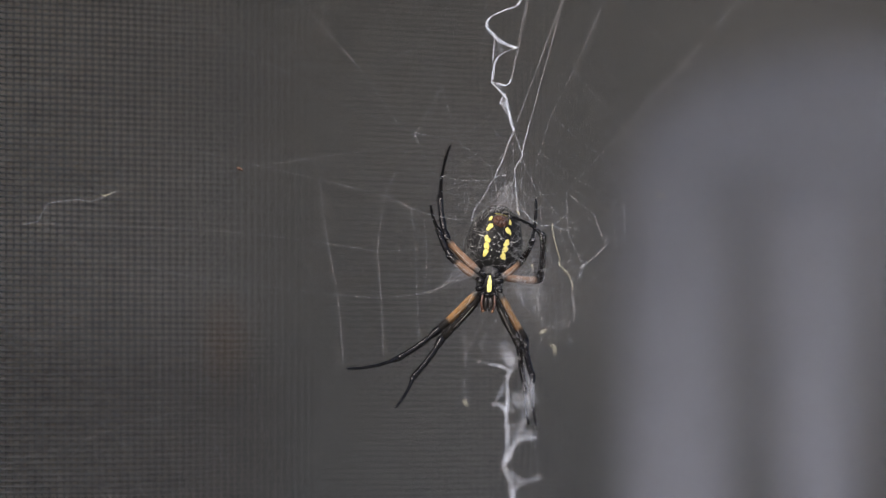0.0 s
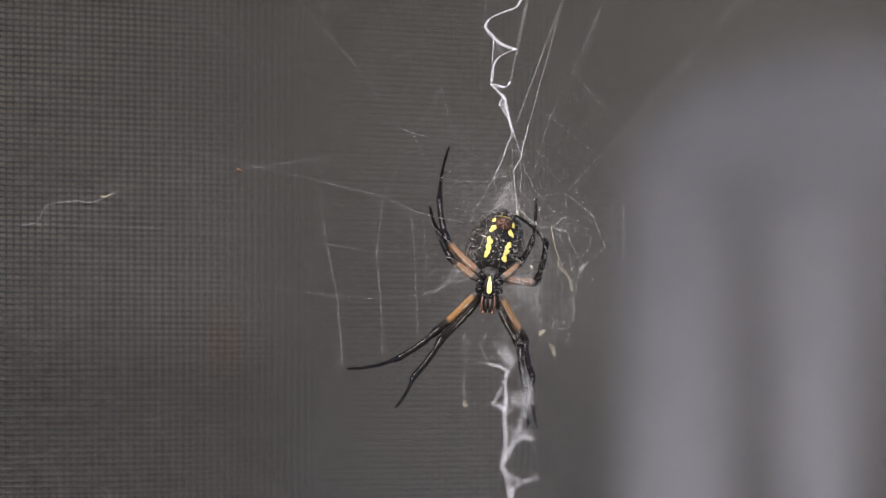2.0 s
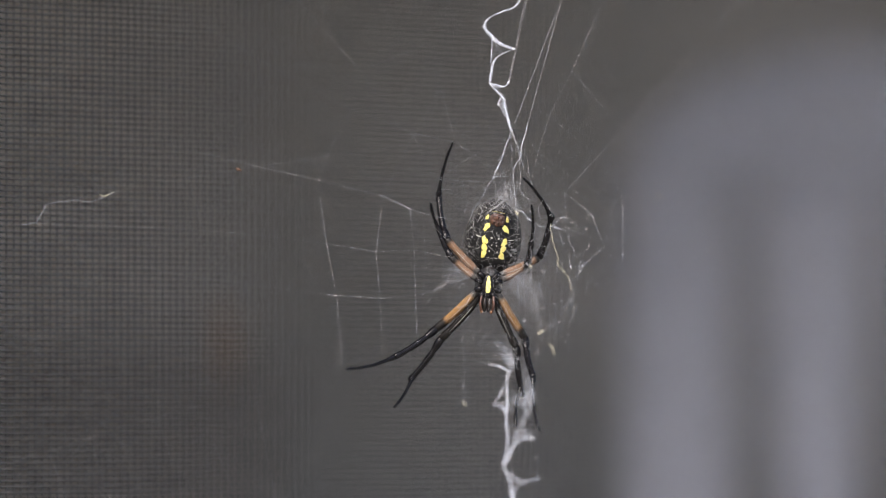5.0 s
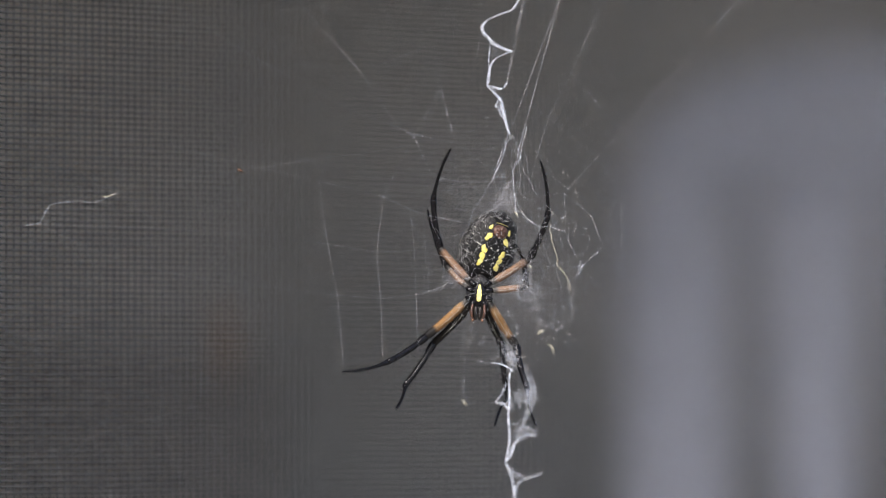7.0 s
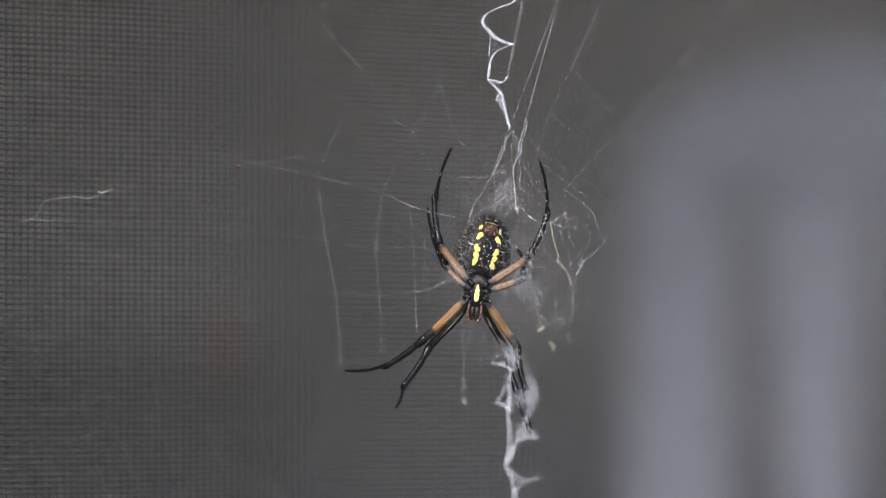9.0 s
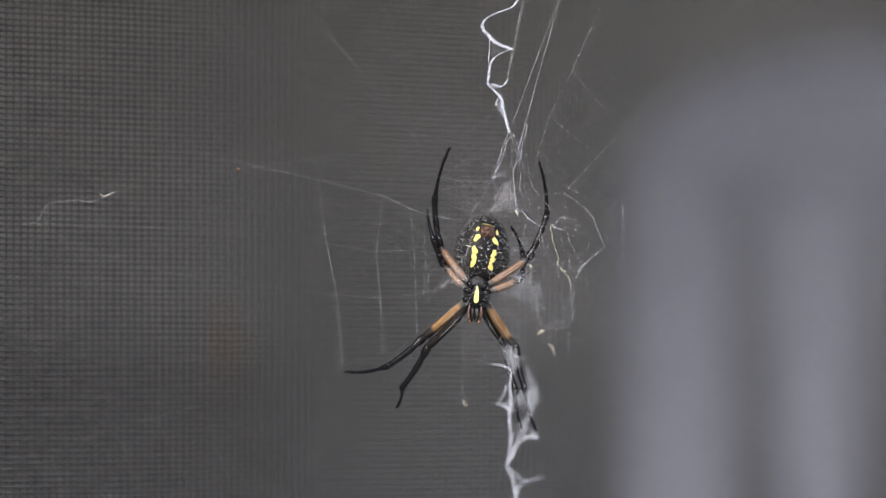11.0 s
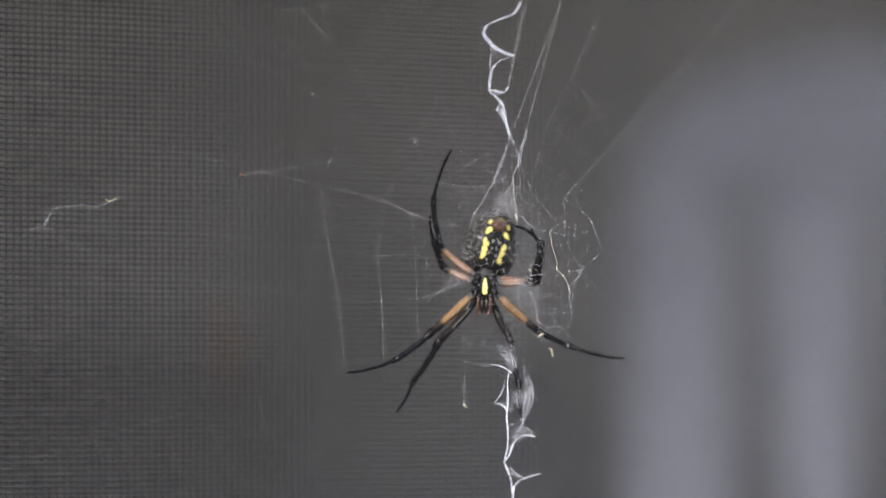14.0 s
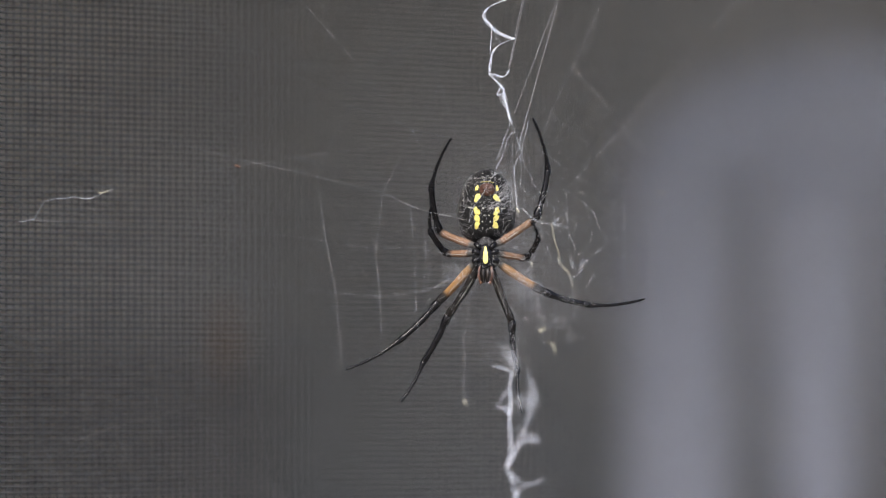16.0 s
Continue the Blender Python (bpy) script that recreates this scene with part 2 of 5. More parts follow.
# Tone of the added chest, set by how dark the lower left should be.
DIM_BROWN = mottled("dim_brown", (0.33, 0.29, 0.25), (0.46, 0.405, 0.35), 12, 0.6, 0.4, 0.2, 0.001)

OPEN_X, OPEN_Z = (-0.75, 1.75), (0.2, 2.0)     # the screened opening
ROOM_X, ROOM_Y, ROOM_Z = (-1.5, 2.3), (0.05, 3.1), 2.4


def setting(name, bm, mat, label, category):
    ob = part(name, bm, mat, None)
    ob.matrix_world = HOUSE.copy()
    return tagged(ob, label, category, "", "structure")


def pierced(lo, hi, hole_lo, hole_hi, axis):
    """A wall from lo to hi, butted of four blocks round a hole along axis (0: along x, 1: along y)."""
    bm = bmesh.new()
    o = 1 - axis

    def block(a0, a1, z0, z1):
        p, q = [0, 0, z0], [0, 0, z1]
        p[axis], q[axis] = a0, a1
        p[o], q[o] = lo[o], hi[o]
        box(bm, p, q)
    block(lo[axis], hole_lo[0], lo[2], hi[2])
    block(hole_hi[0], hi[axis], lo[2], hi[2])
    block(hole_lo[0], hole_hi[0], lo[2], hole_lo[1])
    block(hole_lo[0], hole_hi[0], hole_hi[1], hi[2])
    return bm


# Unseen floor, ceiling and left wall close the room to keep it dark.
setting("floor", one_box((ROOM_X[0], ROOM_Y[0], -0.1), (ROOM_X[1], ROOM_Y[1], 0.0)), CONCRETE, "unseen dark grey porch floor, dark to cut bounced light", "floor")
setting("ceiling", one_box((ROOM_X[0], ROOM_Y[0], ROOM_Z), (ROOM_X[1], ROOM_Y[1], ROOM_Z + 0.1)), CEILING_PAINT, "unseen pale ceiling added to keep the porch dim", "ceiling")
# Unseen wall; its lintel height trims light on the lower back wall.
setting("wall_front", pierced((ROOM_X[0] - 0.1, -0.05, 0.0), (ROOM_X[1] + 0.1, 0.05, ROOM_Z + 0.1),
                              (OPEN_X[0], OPEN_Z[0]), (OPEN_X[1], OPEN_Z[1]), 0), SIDING, "unseen outer wall round the screened opening, limiting the light inside", "wall")
setting("wall_back", one_box((ROOM_X[0] - 0.1, ROOM_Y[1], -0.1), (ROOM_X[1] + 0.1, ROOM_Y[1] + 0.1, ROOM_Z + 0.1)), PAINT, "taupe painted wall in the dim porch", "wall")
setting("wall_left", one_box((ROOM_X[0] - 0.1, 0.05, -0.1), (ROOM_X[0], ROOM_Y[1], ROOM_Z + 0.1)), PAINT, "unseen taupe side wall added to keep the porch dim", "wall")
# Unseen wall; its bay is made up to light chair and back wall.
setting("wall_right", pierced((ROOM_X[1], 0.05, -0.1), (ROOM_X[1] + 0.1, ROOM_Y[1], ROOM_Z + 0.1), (0.3, 0.3), (2.8, 2.3), 1), PAINT, "unseen taupe side wall with an open bay added to light the chair", "wall")
# Unseen ground, made pale to bounce light onto the porch's upper wall.
ground = part("ground", one_box((-300, -300, -0.4), (300, 300, -0.12)), BOUNCE_GROUND, None)
tagged(ground, "unseen ground round the porch, pale to bounce light inside", "ground", "", "structure")


# ---- the insect screen ----
def insect_screen():
    thing = new("insect_screen")
    thing.matrix_world = HOUSE.copy()
    rnd = random.Random(5)
    across, down = 0.00182, 0.00151
    wires = []
    x = OPEN_X[0] + 0.02
    while x < OPEN_X[1] - 0.02:
        j = rnd.uniform(-1, 1) * 0.00003
        near = -0.2 < x < 0.45
        zs = [OPEN_Z[0] + 0.02] + ([HEIGHT - 0.2 + 0.02 * k for k in range(21)] if near else []) + [OPEN_Z[1] - 0.02]
        wires.append(tube([(x + j + rnd.uniform(-1, 1) * 0.00003, 0.0, z) for z in zs], 0.00022, 4))
        x += across
    z = OPEN_Z[0] + 0.05
    while z < OPEN_Z[1] - 0.04:
        j = rnd.uniform(-1, 1) * 0.00004
        near = HEIGHT - 0.15 < z < HEIGHT + 0.15
        xs = [OPEN_X[0] + 0.02] + ([-0.2 + 0.025 * k for k in range(27)] if near else []) + [OPEN_X[1] - 0.02]
        wires.append(tube([(q, -0.0003, z - 0.02 * q + j + rnd.uniform(-1, 1) * 0.00003) for q in xs], 0.00028, 4))
        z += down
    mesh = part("screen_mesh", merged(wires), WIRE, thing, "charcoal woven screen strands")
    mesh["kind"] = "stuff"
    w = 0.03
    x0, x1, z0, z1 = OPEN_X[0], OPEN_X[1], OPEN_Z[0], OPEN_Z[1]
    for lo, hi in (((x0, -0.008, z0), (x0 + w, 0.008, z1)), ((x1 - w, -0.008, z0), (x1, 0.008, z1)),
                   ((x0 + w, -0.008, z0), (x1 - w, 0.008, z0 + w)), ((x0 + w, -0.008, z1 - w), (x1 - w, 0.008, z1))):
        part("frame_bar", one_box(lo, hi, 0.002), ALUMINIUM, thing, "grey aluminium frame bar")
    return tagged(thing, "charcoal fibreglass insect screen in an aluminium frame", "window screen")


insect_screen()


# ---- the chair behind the screen ----
def porch_chair(depth, left, right):
    """A pale resin chair whose arched back is made of four slats that narrow towards the seat."""
    a, b = chart(left, 441, depth).x, chart(right, 441, depth).x
    width, mid = b - a, (a + b) / 2
    top = chart(1300, 88, depth).z
    thing = new("porch_chair")
    thing.matrix_world = pose(mid, depth, 0.0)
    seat_z, t = 0.42, 0.026
    half = width / 2
    base = chart(1300, 325, depth).z

    def slab(outline, y0, y1, bevel=0.005):
        bm = bmesh.new()
        f = bm.faces.new([bm.verts.new((x, y0, z)) for x, z in outline])
        e = bmesh.ops.extrude_face_region(bm, geom=[f])
        for v in e["geom"]:
            if isinstance(v, bmesh.types.BMVert):
                v.co.y = y1
        bmesh.ops.recalc_face_normals(bm, faces=bm.faces)
        bmesh.ops.bevel(bm, geom=list(bm.edges), offset=bevel, segments=2, affect="EDGES", clamp_overlap=True)
        return bm
    foot = seat_z + 0.035
    for x0, x1, f0, f1 in ((-half, -0.575 * half, -half, -0.6 * half), (-0.495 * half, -0.03 * half, -0.36 * half, -0.14 * half),
                           (0.03 * half, 0.495 * half, 0.14 * half, 0.36 * half), (0.575 * half, half, 0.6 * half, half)):
        part("back_slat", slab([(f0, foot), (f1, foot), (x1, base), (x0, base)], -t / 2, t / 2), RESIN, thing)
    arch = [(-half, base + 0.002), (half, base + 0.002)]
    for k in range(1, 16):
        g = math.pi * k / 16
        arch.append((half * math.copysign(abs(math.cos(g)), math.cos(g)), base + 0.002 + (top - base) * math.sin(g)))
    part("top_rail", slab(arch, -t / 2, t / 2), RESIN, thing, "arched top rail")
    part("seat", one_box((-half - 0.06, -0.4, seat_z - 0.03), (half + 0.06, 0.03, seat_z + 0.03), 0.012), RESIN, thing)
    for x in (-half - 0.03, half + 0.03):
        for y in (-0.36, -0.01):
            part("leg", tube([(x, y, 0.0), (x, y, 0.2), (x, y, seat_z - 0.03)], [0.018, 0.022, 0.026], 12), RESIN, thing)
    return tagged(thing, "pale grey resin chair with an arched slatted back", "chair")


porch_chair(1.14, 1108, 2012)


# ---- chest-shaped stand-in for the darker lower left ----
def stand_in_chest(x0, x1, y0, y1, height):
    """A made-up chest with a lid, on four short feet, added to darken the background."""
    thing = new("stand_in_chest")
    thing.matrix_world = HOUSE @ pose((x0 + x1) / 2, (y0 + y1) / 2, 0.0)
    hx, hy = (x1 - x0) / 2, (y1 - y0) / 2
    part("body", one_box((-hx, -hy, 0.06), (hx, hy, height - 0.045), 0.006), DIM_BROWN, thing)
    part("lid", one_box((-hx - 0.015, -hy - 0.015, height - 0.043), (hx + 0.015, hy + 0.01, height), 0.008), DIM_BROWN, thing)
    for x in (-hx + 0.05, hx - 0.05):
        for y in (-hy + 0.05, hy - 0.05):
            part("foot", one_box((x - 0.03, y - 0.03, 0.0), (x + 0.03, y + 0.03, 0.062), 0.004), DIM_BROWN, thing)
    return tagged(thing, "brown chest shape added to darken the lower left background", "chest")


stand_in_chest(-0.7, 0.66, 2.5, 3.07, 0.58)


# ---- the web ----
HUB = chart(870, 440)
web = new("orb_web")
web.matrix_world = Matrix.Translation(HUB)
tagged(web, "torn white orb web with a zigzag band, hung before a screen", "spider web")


def lean_of(u, v):
    """The web hangs aslant: deeper at its top and towards the screen's near edge."""
    middle = max(0.0, min(1.0, (u - 560) / 260))
    slope = 0.000014 + middle * (0.00004 if v > 440 else 0.000013)
    side = max(0.0, min(1.0, (u - 890) / 90)) * max(0.0, min(1.0, (v - 400) / 90))
    return -0.003 * side + max(-0.024, min(0.010 + 0.003 * middle, 0.0005 + (870 - u) * 0.000007 - (v - 440) * slope))


def on_web(points, depth=0.0):
    return [chart(u, v, depth + lean_of(u, v)) - HUB for u, v in points]


def sag_line(points, rnd, depth=0.0, slack=0.6):
    """A thread through the points, with the small waver that slack silk has."""
    out = []
    pts = on_web(points, depth)
    for a, b in zip(pts, pts[1:]):
        n = max(2, int((b - a).length / 0.004))
        for k in range(n):
            p = a.lerp(b, k / n)
            if k:
                p = p + Vector((rnd.uniform(-1, 1), rnd.uniform(-1, 1), rnd.uniform(-1, 1))) * UNIT * slack
            out.append(p)
    return out + [pts[-1]]


thread_rnd = random.Random(11)


def bead(p, size):
    return tube([p - Vector((0, 0, size)), p, p + Vector((0, 0, size))], [size * 0.35, size, size * 0.35], 5)


def thread(points, weight=1.0, depth=0.0, name="thread", beads=False, parent=None):
    """A straight run of silk from knot to knot; a sticky one is finer and set with drops of glue."""
    rnd = thread_rnd
    line = sag_line(points, rnd, depth, 0.3)
    r = 0.12 * weight * UNIT * (0.7 if beads else 1.0)
    # The radius swells and thins along the run to imitate broken glints.
    pieces = [tube(line, [r * max(0.45, 0.95 + 0.95 * noise.noise(p * 210)) * rnd.uniform(0.85, 1.15) for p in line], 4)]
    for p in on_web(points, depth)[1:-1]:
        pieces.append(bead(p, UNIT * (0.34 + 0.3 * weight) * rnd.uniform(0.7, 1.2)))
    for p, q in zip(line, line[1:]):
        steps = 4 if beads else 1
        for k in range(steps):
            if rnd.random() < (0.62 if beads else 0.07):
                pieces.append(bead(p.lerp(q, (k + rnd.random()) / steps), UNIT * rnd.uniform(0.28, 0.62) * (1.0 if beads else 0.8)))
    return part(name, merged(pieces), THREAD, parent or web)


def frayed(points, weight=1.0, seed=1, hairs=6, parent=None):
    """A slack strand that kinks on its way and sheds fine side hairs."""
    rnd = random.Random(seed * 7 + int(points[0][0]))
    ends = on_web(points)
    line = [a.lerp(b, k / 4) + Vector((rnd.gauss(0, 0.3), rnd.gauss(0, 0.6), rnd.gauss(0, 0.25))) * UNIT for a, b in zip(ends, ends[1:]) for k in range(4)] + [ends[-1]]
    r = 0.125 * weight * UNIT
    pieces = [tube(line, [r * rnd.uniform(0.6, 1.4) for _ in line], 5)]
    for _ in range(hairs):
        i = rnd.randrange(len(line))
        way = Vector((rnd.gauss(0, 1), rnd.gauss(0, 0.4), rnd.gauss(-0.6, 0.8))).normalized() * UNIT * rnd.uniform(5, 16)
        bow = Vector((rnd.gauss(0, 1.2), 0, rnd.gauss(0, 1.2))) * UNIT
        pieces.append(tube([line[i], line[i] + way * 0.5 + bow, line[i] + way], [r * 0.45, r * 0.4, r * 0.25], 4))
    return part("silk_strand", merged(pieces), SILK if weight >= 1.5 else THREAD, parent or web)


def band(points, width, strands, name, parent, flat=0.4, mat=None, seed=1, bends=6, core=0.13):
    """A ribbon of silk: an uneven core and many loose strands that run along it and fray."""
    rnd = random.Random(seed)
    width *= 0.52
    line = smooth_line(on_web(points), bends) if bends else sag_line(points, rnd, 0.0, 1.3)
    pieces = []
    n = len(line)
    for s in range(strands):
        ox, oy = rnd.gauss(0, 0.42) * width * UNIT, rnd.gauss(0, 0.4) * width * UNIT
        ph, am, fq = rnd.uniform(0, 6.3), rnd.uniform(0.1, 0.45) * width * UNIT, rnd.uniform(0.25, 0.9)
        a = rnd.uniform(-0.2, 0.8)
        b = a + rnd.uniform(0.2, 0.8)
        i0, i1 = max(0, int(a * n)), min(n, int(b * n) + 1)
        sub = []
        for i in range(i0, i1):
            w = math.sin(i * fq + ph) * am
            sub.append(line[i] + Vector((ox + w, oy, ox * 0.6 + w * 0.5)))
        if len(sub) > 2:
            pieces.append(tube(sub, [rnd.uniform(0.1, 0.26) * UNIT * (0.4 if k in (0, len(sub) - 1) else 1.0) for k in range(len(sub))], 4))
    rad = [width * core * UNIT * (1.0 + 0.9 * noise.noise(p * 900)) for p in line]
    rad[0] *= 0.3
    rad[-1] *= 0.3
    pieces.append(tube(line, rad, 8, flat))
    ob = part(name, merged(pieces), mat or SILK, parent)
    ob["kind"] = "stuff"
    return ob


def film(edge_a, edge_b, name, parent, mat, seed=3, strands=30):
    """A gauzy sheet of silk hung between two edges, with fine strands in it."""
    rnd = random.Random(seed)
    a, b = smooth_line(on_web(edge_a), 8), smooth_line(on_web(edge_b), 8)
    rows, cols = 14, 12

    def along(line, f):
        x = f * (len(line) - 1)
        i = min(int(x), len(line) - 2)
        return line[i].lerp(line[i + 1], x - i)

    def spot(f, g):
        p = along(a, f).lerp(along(b, f), g)
        w = noise.noise(p * 240 + Vector((seed, 0, 0)))
        return p + Vector((0.0003 * noise.noise(p * 300), 0.0006 * w * math.sin(math.pi * g), 0.0002 * w))
    verts = [spot(i / rows, k / cols) for i in range(rows + 1) for k in range(cols + 1)]
    faces = [(i * (cols + 1) + k, i * (cols + 1) + k + 1, (i + 1) * (cols + 1) + k + 1, (i + 1) * (cols + 1) + k) for i in range(rows) for k in range(cols)]
    sheet = part(name, (verts, faces), mat, parent, "thin veil of white silk", True)
    grid = sheet.data.uv_layers.new(name="sheet")
    for loop in sheet.data.loops:
        i, k = divmod(loop.vertex_index, cols + 1)
        grid.data[loop.index].uv = (k / cols, i / rows)
    pieces = []
    for _ in range(strands):
        f0, g0 = rnd.uniform(0.03, 0.7), rnd.uniform(0.04, 0.96)
        f1, g1 = min(0.97, f0 + rnd.uniform(0.2, 0.6)), min(0.97, max(0.03, g0 + rnd.gauss(0, 0.16)))
        if rnd.random() < 0.25:
            f1, g0, g1 = f0 + rnd.uniform(-0.03, 0.1), rnd.uniform(0.05, 0.3), rnd.uniform(0.6, 0.95)
        pieces.append(tube([spot(f0 + (f1 - f0) * t / 6, g0 + (g1 - g0) * t / 6) + Vector((0, -0.0001, 0)) for t in range(7)], rnd.uniform(0.035, 0.08) * UNIT, 4))
    threads = part("veil_threads", merged(pieces), SILK, parent)
    threads["kind"] = "stuff"
    return [sheet, threads]


# upper zigzag
upper = band([(928, -12), (915, 10), (895, 18), (872, 28), (862, 38), (862, 50), (872, 60), (884, 72), (900, 80), (916, 85)], 8, 26, "zigzag_band", web, seed=1)
tagged(upper, "white zigzag silk band")
zig_upper = [upper]
zig_upper.append(band([(914, 85), (900, 90), (885, 98), (876, 110), (872, 128), (870, 146)], 6, 18, "silk_loop", web, seed=2))
zig_upper.append(band([(870, 146), (880, 148), (893, 152), (901, 148), (904, 141)], 6, 16, "silk_loop", web, seed=3))
zig_upper.append(band([(875, 62), (874, 85), (872, 112)], 2.5, 8, "silk_loop", web, seed=4))
zig_upper.append(band([(870, 146), (882, 158), (894, 172), (898, 190), (904, 212), (910, 234)], 6, 24, "silk_loop", web, seed=5))
zig_upper.append(band([(893, 168), (887, 178), (886, 184), (896, 180)], 4, 10, "silk_loop", web, seed=6))
zig_upper += film([(893, 166), (886, 178), (888, 188), (898, 205)], [(895, 170), (899, 188), (904, 208), (909, 230)], "silk_veil", web, GAUZE, 7, 20)
zig_upper += film([(872, 145), (880, 147), (893, 150)], [(876, 150), (888, 160), (900, 148)], "silk_veil", web, GAUZE, 71, 8)
zig_upper += film([(875, 62), (874, 85), (872, 112)], [(880, 68), (893, 82), (905, 88)], "silk_veil", web, THIN_GAUZE, 72, 6)
for a, b, w in (((903, 148), (934, -10), 1.5), ((905, 146), (938, -10), 1.2), ((915, 216), (1000, -12), 1.9), ((925, 262), (999, -5), 2.1), ((858, 48), (861, -10), 1.2), ((841, 138), (862, 40), 0.8)):
    zig_upper.append(thread([a, b], w))

zig_upper.append(frayed([(909, 228), (903, 246), (896, 262), (894, 272), (888, 287), (882, 298)], 1.7, 81, 3))
zig_upper.append(frayed([(938, 214), (932, 240), (926, 260), (924, 278), (917, 289)], 1.5, 82, 2))
zig_upper.append(frayed([(909, 230), (916, 250), (924, 273)], 1.0, 83, 1))

# lower zigzag
zig_lower = []
zig_lower.append(band([(899, 660), (897, 682), (898, 705), (896, 745), (898, 790), (891, 823)], 3.4, 22, "zigzag_band", web, seed=21))
zig_lower.append(band([(890, 823), (897, 838), (903, 856), (906, 875), (907, 896)], 2.6, 18, "silk_loop", web, seed=27))
tagged(zig_lower[0], "white zigzag silk band")
zig_lower.append(band([(947, 778), (935, 775), (920, 778), (908, 790), (902, 808), (893, 823)], 5.2, 22, "silk_loop", web, seed=22))
zig_lower.append(band([(956, 846), (940, 850), (922, 857), (910, 868), (907, 890)], 5.2, 22, "silk_loop", web, seed=23))
zig_lower.append(band([(866, 645), (880, 647), (893, 652), (905, 662)], 3, 12, "silk_loop", web, seed=24))
zig_lower.append(band([(873, 718), (886, 718), (896, 730)], 3.6, 14, "silk_loop", web, seed=25))
zig_lower.append(band([(873, 716), (885, 700), (893, 682)], 1.8, 8, "silk_strand", web, seed=26))
zig_lower += film([(868, 600), (878, 625), (884, 648)], [(904, 602), (914, 622), (912, 655)], "silk_veil", web, CLOUD, 28, 20)
zig_lower += film([(880, 628), (892, 640), (893, 662)], [(915, 618), (917, 640), (906, 662)], "silk_veil", web, GAUZE, 33, 16)
zig_lower += film([(897, 692), (899, 708), (908, 728)], [(941, 688), (942, 706), (933, 726)], "silk_veil", web, GAUZE, 29, 20)
zig_lower += film([(921, 640), (923, 675), (928, 705), (918, 760)], [(930, 640), (944, 675), (946, 705), (930, 752)], "silk_veil", web, GAUZE, 38, 26)
zig_lower += film([(898, 705), (876, 717), (890, 722)], [(912, 712), (910, 728), (902, 738)], "silk_veil", web, GAUZE, 30, 12)
zig_lower += film([(900, 772), (902, 786), (904, 802)], [(922, 753), (938, 762), (947, 776)], "silk_veil", web, GAUZE, 31, 24)
zig_lower += film([(893, 826), (900, 842), (906, 864)], [(903, 830), (918, 848), (944, 849)], "silk_veil", web, GAUZE, 32, 24)
zig_lower.append(frayed([(942, 678), (945, 708), (937, 732), (926, 752), (919, 766)], 2.2, 34, 8))
zig_lower.append(frayed([(893, 672), (886, 698), (873, 715)], 1.6, 35, 4))
zig_lower.append(frayed([(900, 757), (915, 752), (930, 742)], 1.5, 36, 6))
zig_lower.append(frayed([(918, 757), (935, 762), (946, 772)], 1.6, 37, 6))
zig_lower.append(thread([(947, 750), (953, 850)], 0.8))
zig_lower.append(thread([(866, 640), (850, 610), (862, 590)], 0.8))
zig_lower.append(thread([(925, 660), (950, 640), (958, 600)], 0.8))

# threads towards the screen's edge
left_side = [
    thread([(270, 248), (450, 292), (565, 318), (680, 346)], 1.01),
    thread([(290, 322), (420, 300), (580, 276), (650, 268), (720, 255)], 0.62),
    thread([(65, 395), (280, 403), (440, 413), (575, 430), (668, 445)], 0.86),
    thread([(65, 395), (150, 437), (235, 468), (330, 488), (440, 502), (595, 522)], 0.86, beads=True),
    thread([(335, 313), (362, 408), (346, 440), (345, 485)], 0.70, beads=True),
    thread([(410, 302), (430, 412)], 0.70, beads=True),
    thread([(430, 412), (402, 445)], 0.47, beads=True),
    thread([(150, 360), (152, 397)], 0.70, beads=True),
    thread([(163, 357), (185, 400)], 0.70),
    thread([(310, 10), (445, 95), (625, 193), (700, 220)], 0.74),
    thread([(440, 503), (442, 640), (460, 730), (490, 882)], 0.55, beads=True),
    thread([(362, 495), (356, 640), (354, 710)], 0.62, beads=True),
    thread([(286, 482), (284, 640), (282, 735)], 0.70, beads=True),
    thread([(153, 440), (150, 640), (155, 770)], 0.55, beads=True),
    thread([(235, 470), (222, 600), (210, 750)], 0.47, beads=True),
    thread([(5, 825), (60, 805), (95, 797), (160, 775), (210, 757)], 0.62),
    thread([(210, 757), (280, 738), (365, 716)], 0.55),
    thread([(88, 798), (125, 900)], 0.62),
    thread([(160, 775), (200, 895)], 0.70),
    thread([(208, 757), (245, 850), (258, 895)], 0.70, beads=True),
    thread([(280, 738), (332, 895)], 0.70, beads=True),
    thread([(368, 755), (425, 895)], 0.70, beads=True),
    thread([(208, 110), (205, 280)], 0.39, beads=True),
    thread([(250, 255), (200, 335)], 0.39),
    thread([(225, 350), (275, 395)], 0.47),
    thread([(340, 20), (320, 190)], 0.35),
    thread([(300, 250), (335, 313)], 0.39),
]
tuft = band([(40, 397), (55, 395), (66, 393), (84, 361), (110, 356), (138, 353), (162, 357), (190, 346), (206, 340)], 2.2, 9, "silk_tuft", web, seed=41, bends=0)
left_side.append(tuft)
left_side.append(part("debris", merged([tube(on_web([(177, 343), (184, 347), (192, 345), (204, 339)]), [0.4 * UNIT, 1.1 * UNIT, 1.2 * UNIT, 0.4 * UNIT], 6)]), DEBRIS, web, "pale tan speck of debris"))
left_side.append(part("debris", tube(on_web([(419, 297), (424, 299), (430, 302)]), [0.8 * UNIT, 2.7 * UNIT, 1.0 * UNIT], 6), RUST, web, "rusty brown speck of debris"))

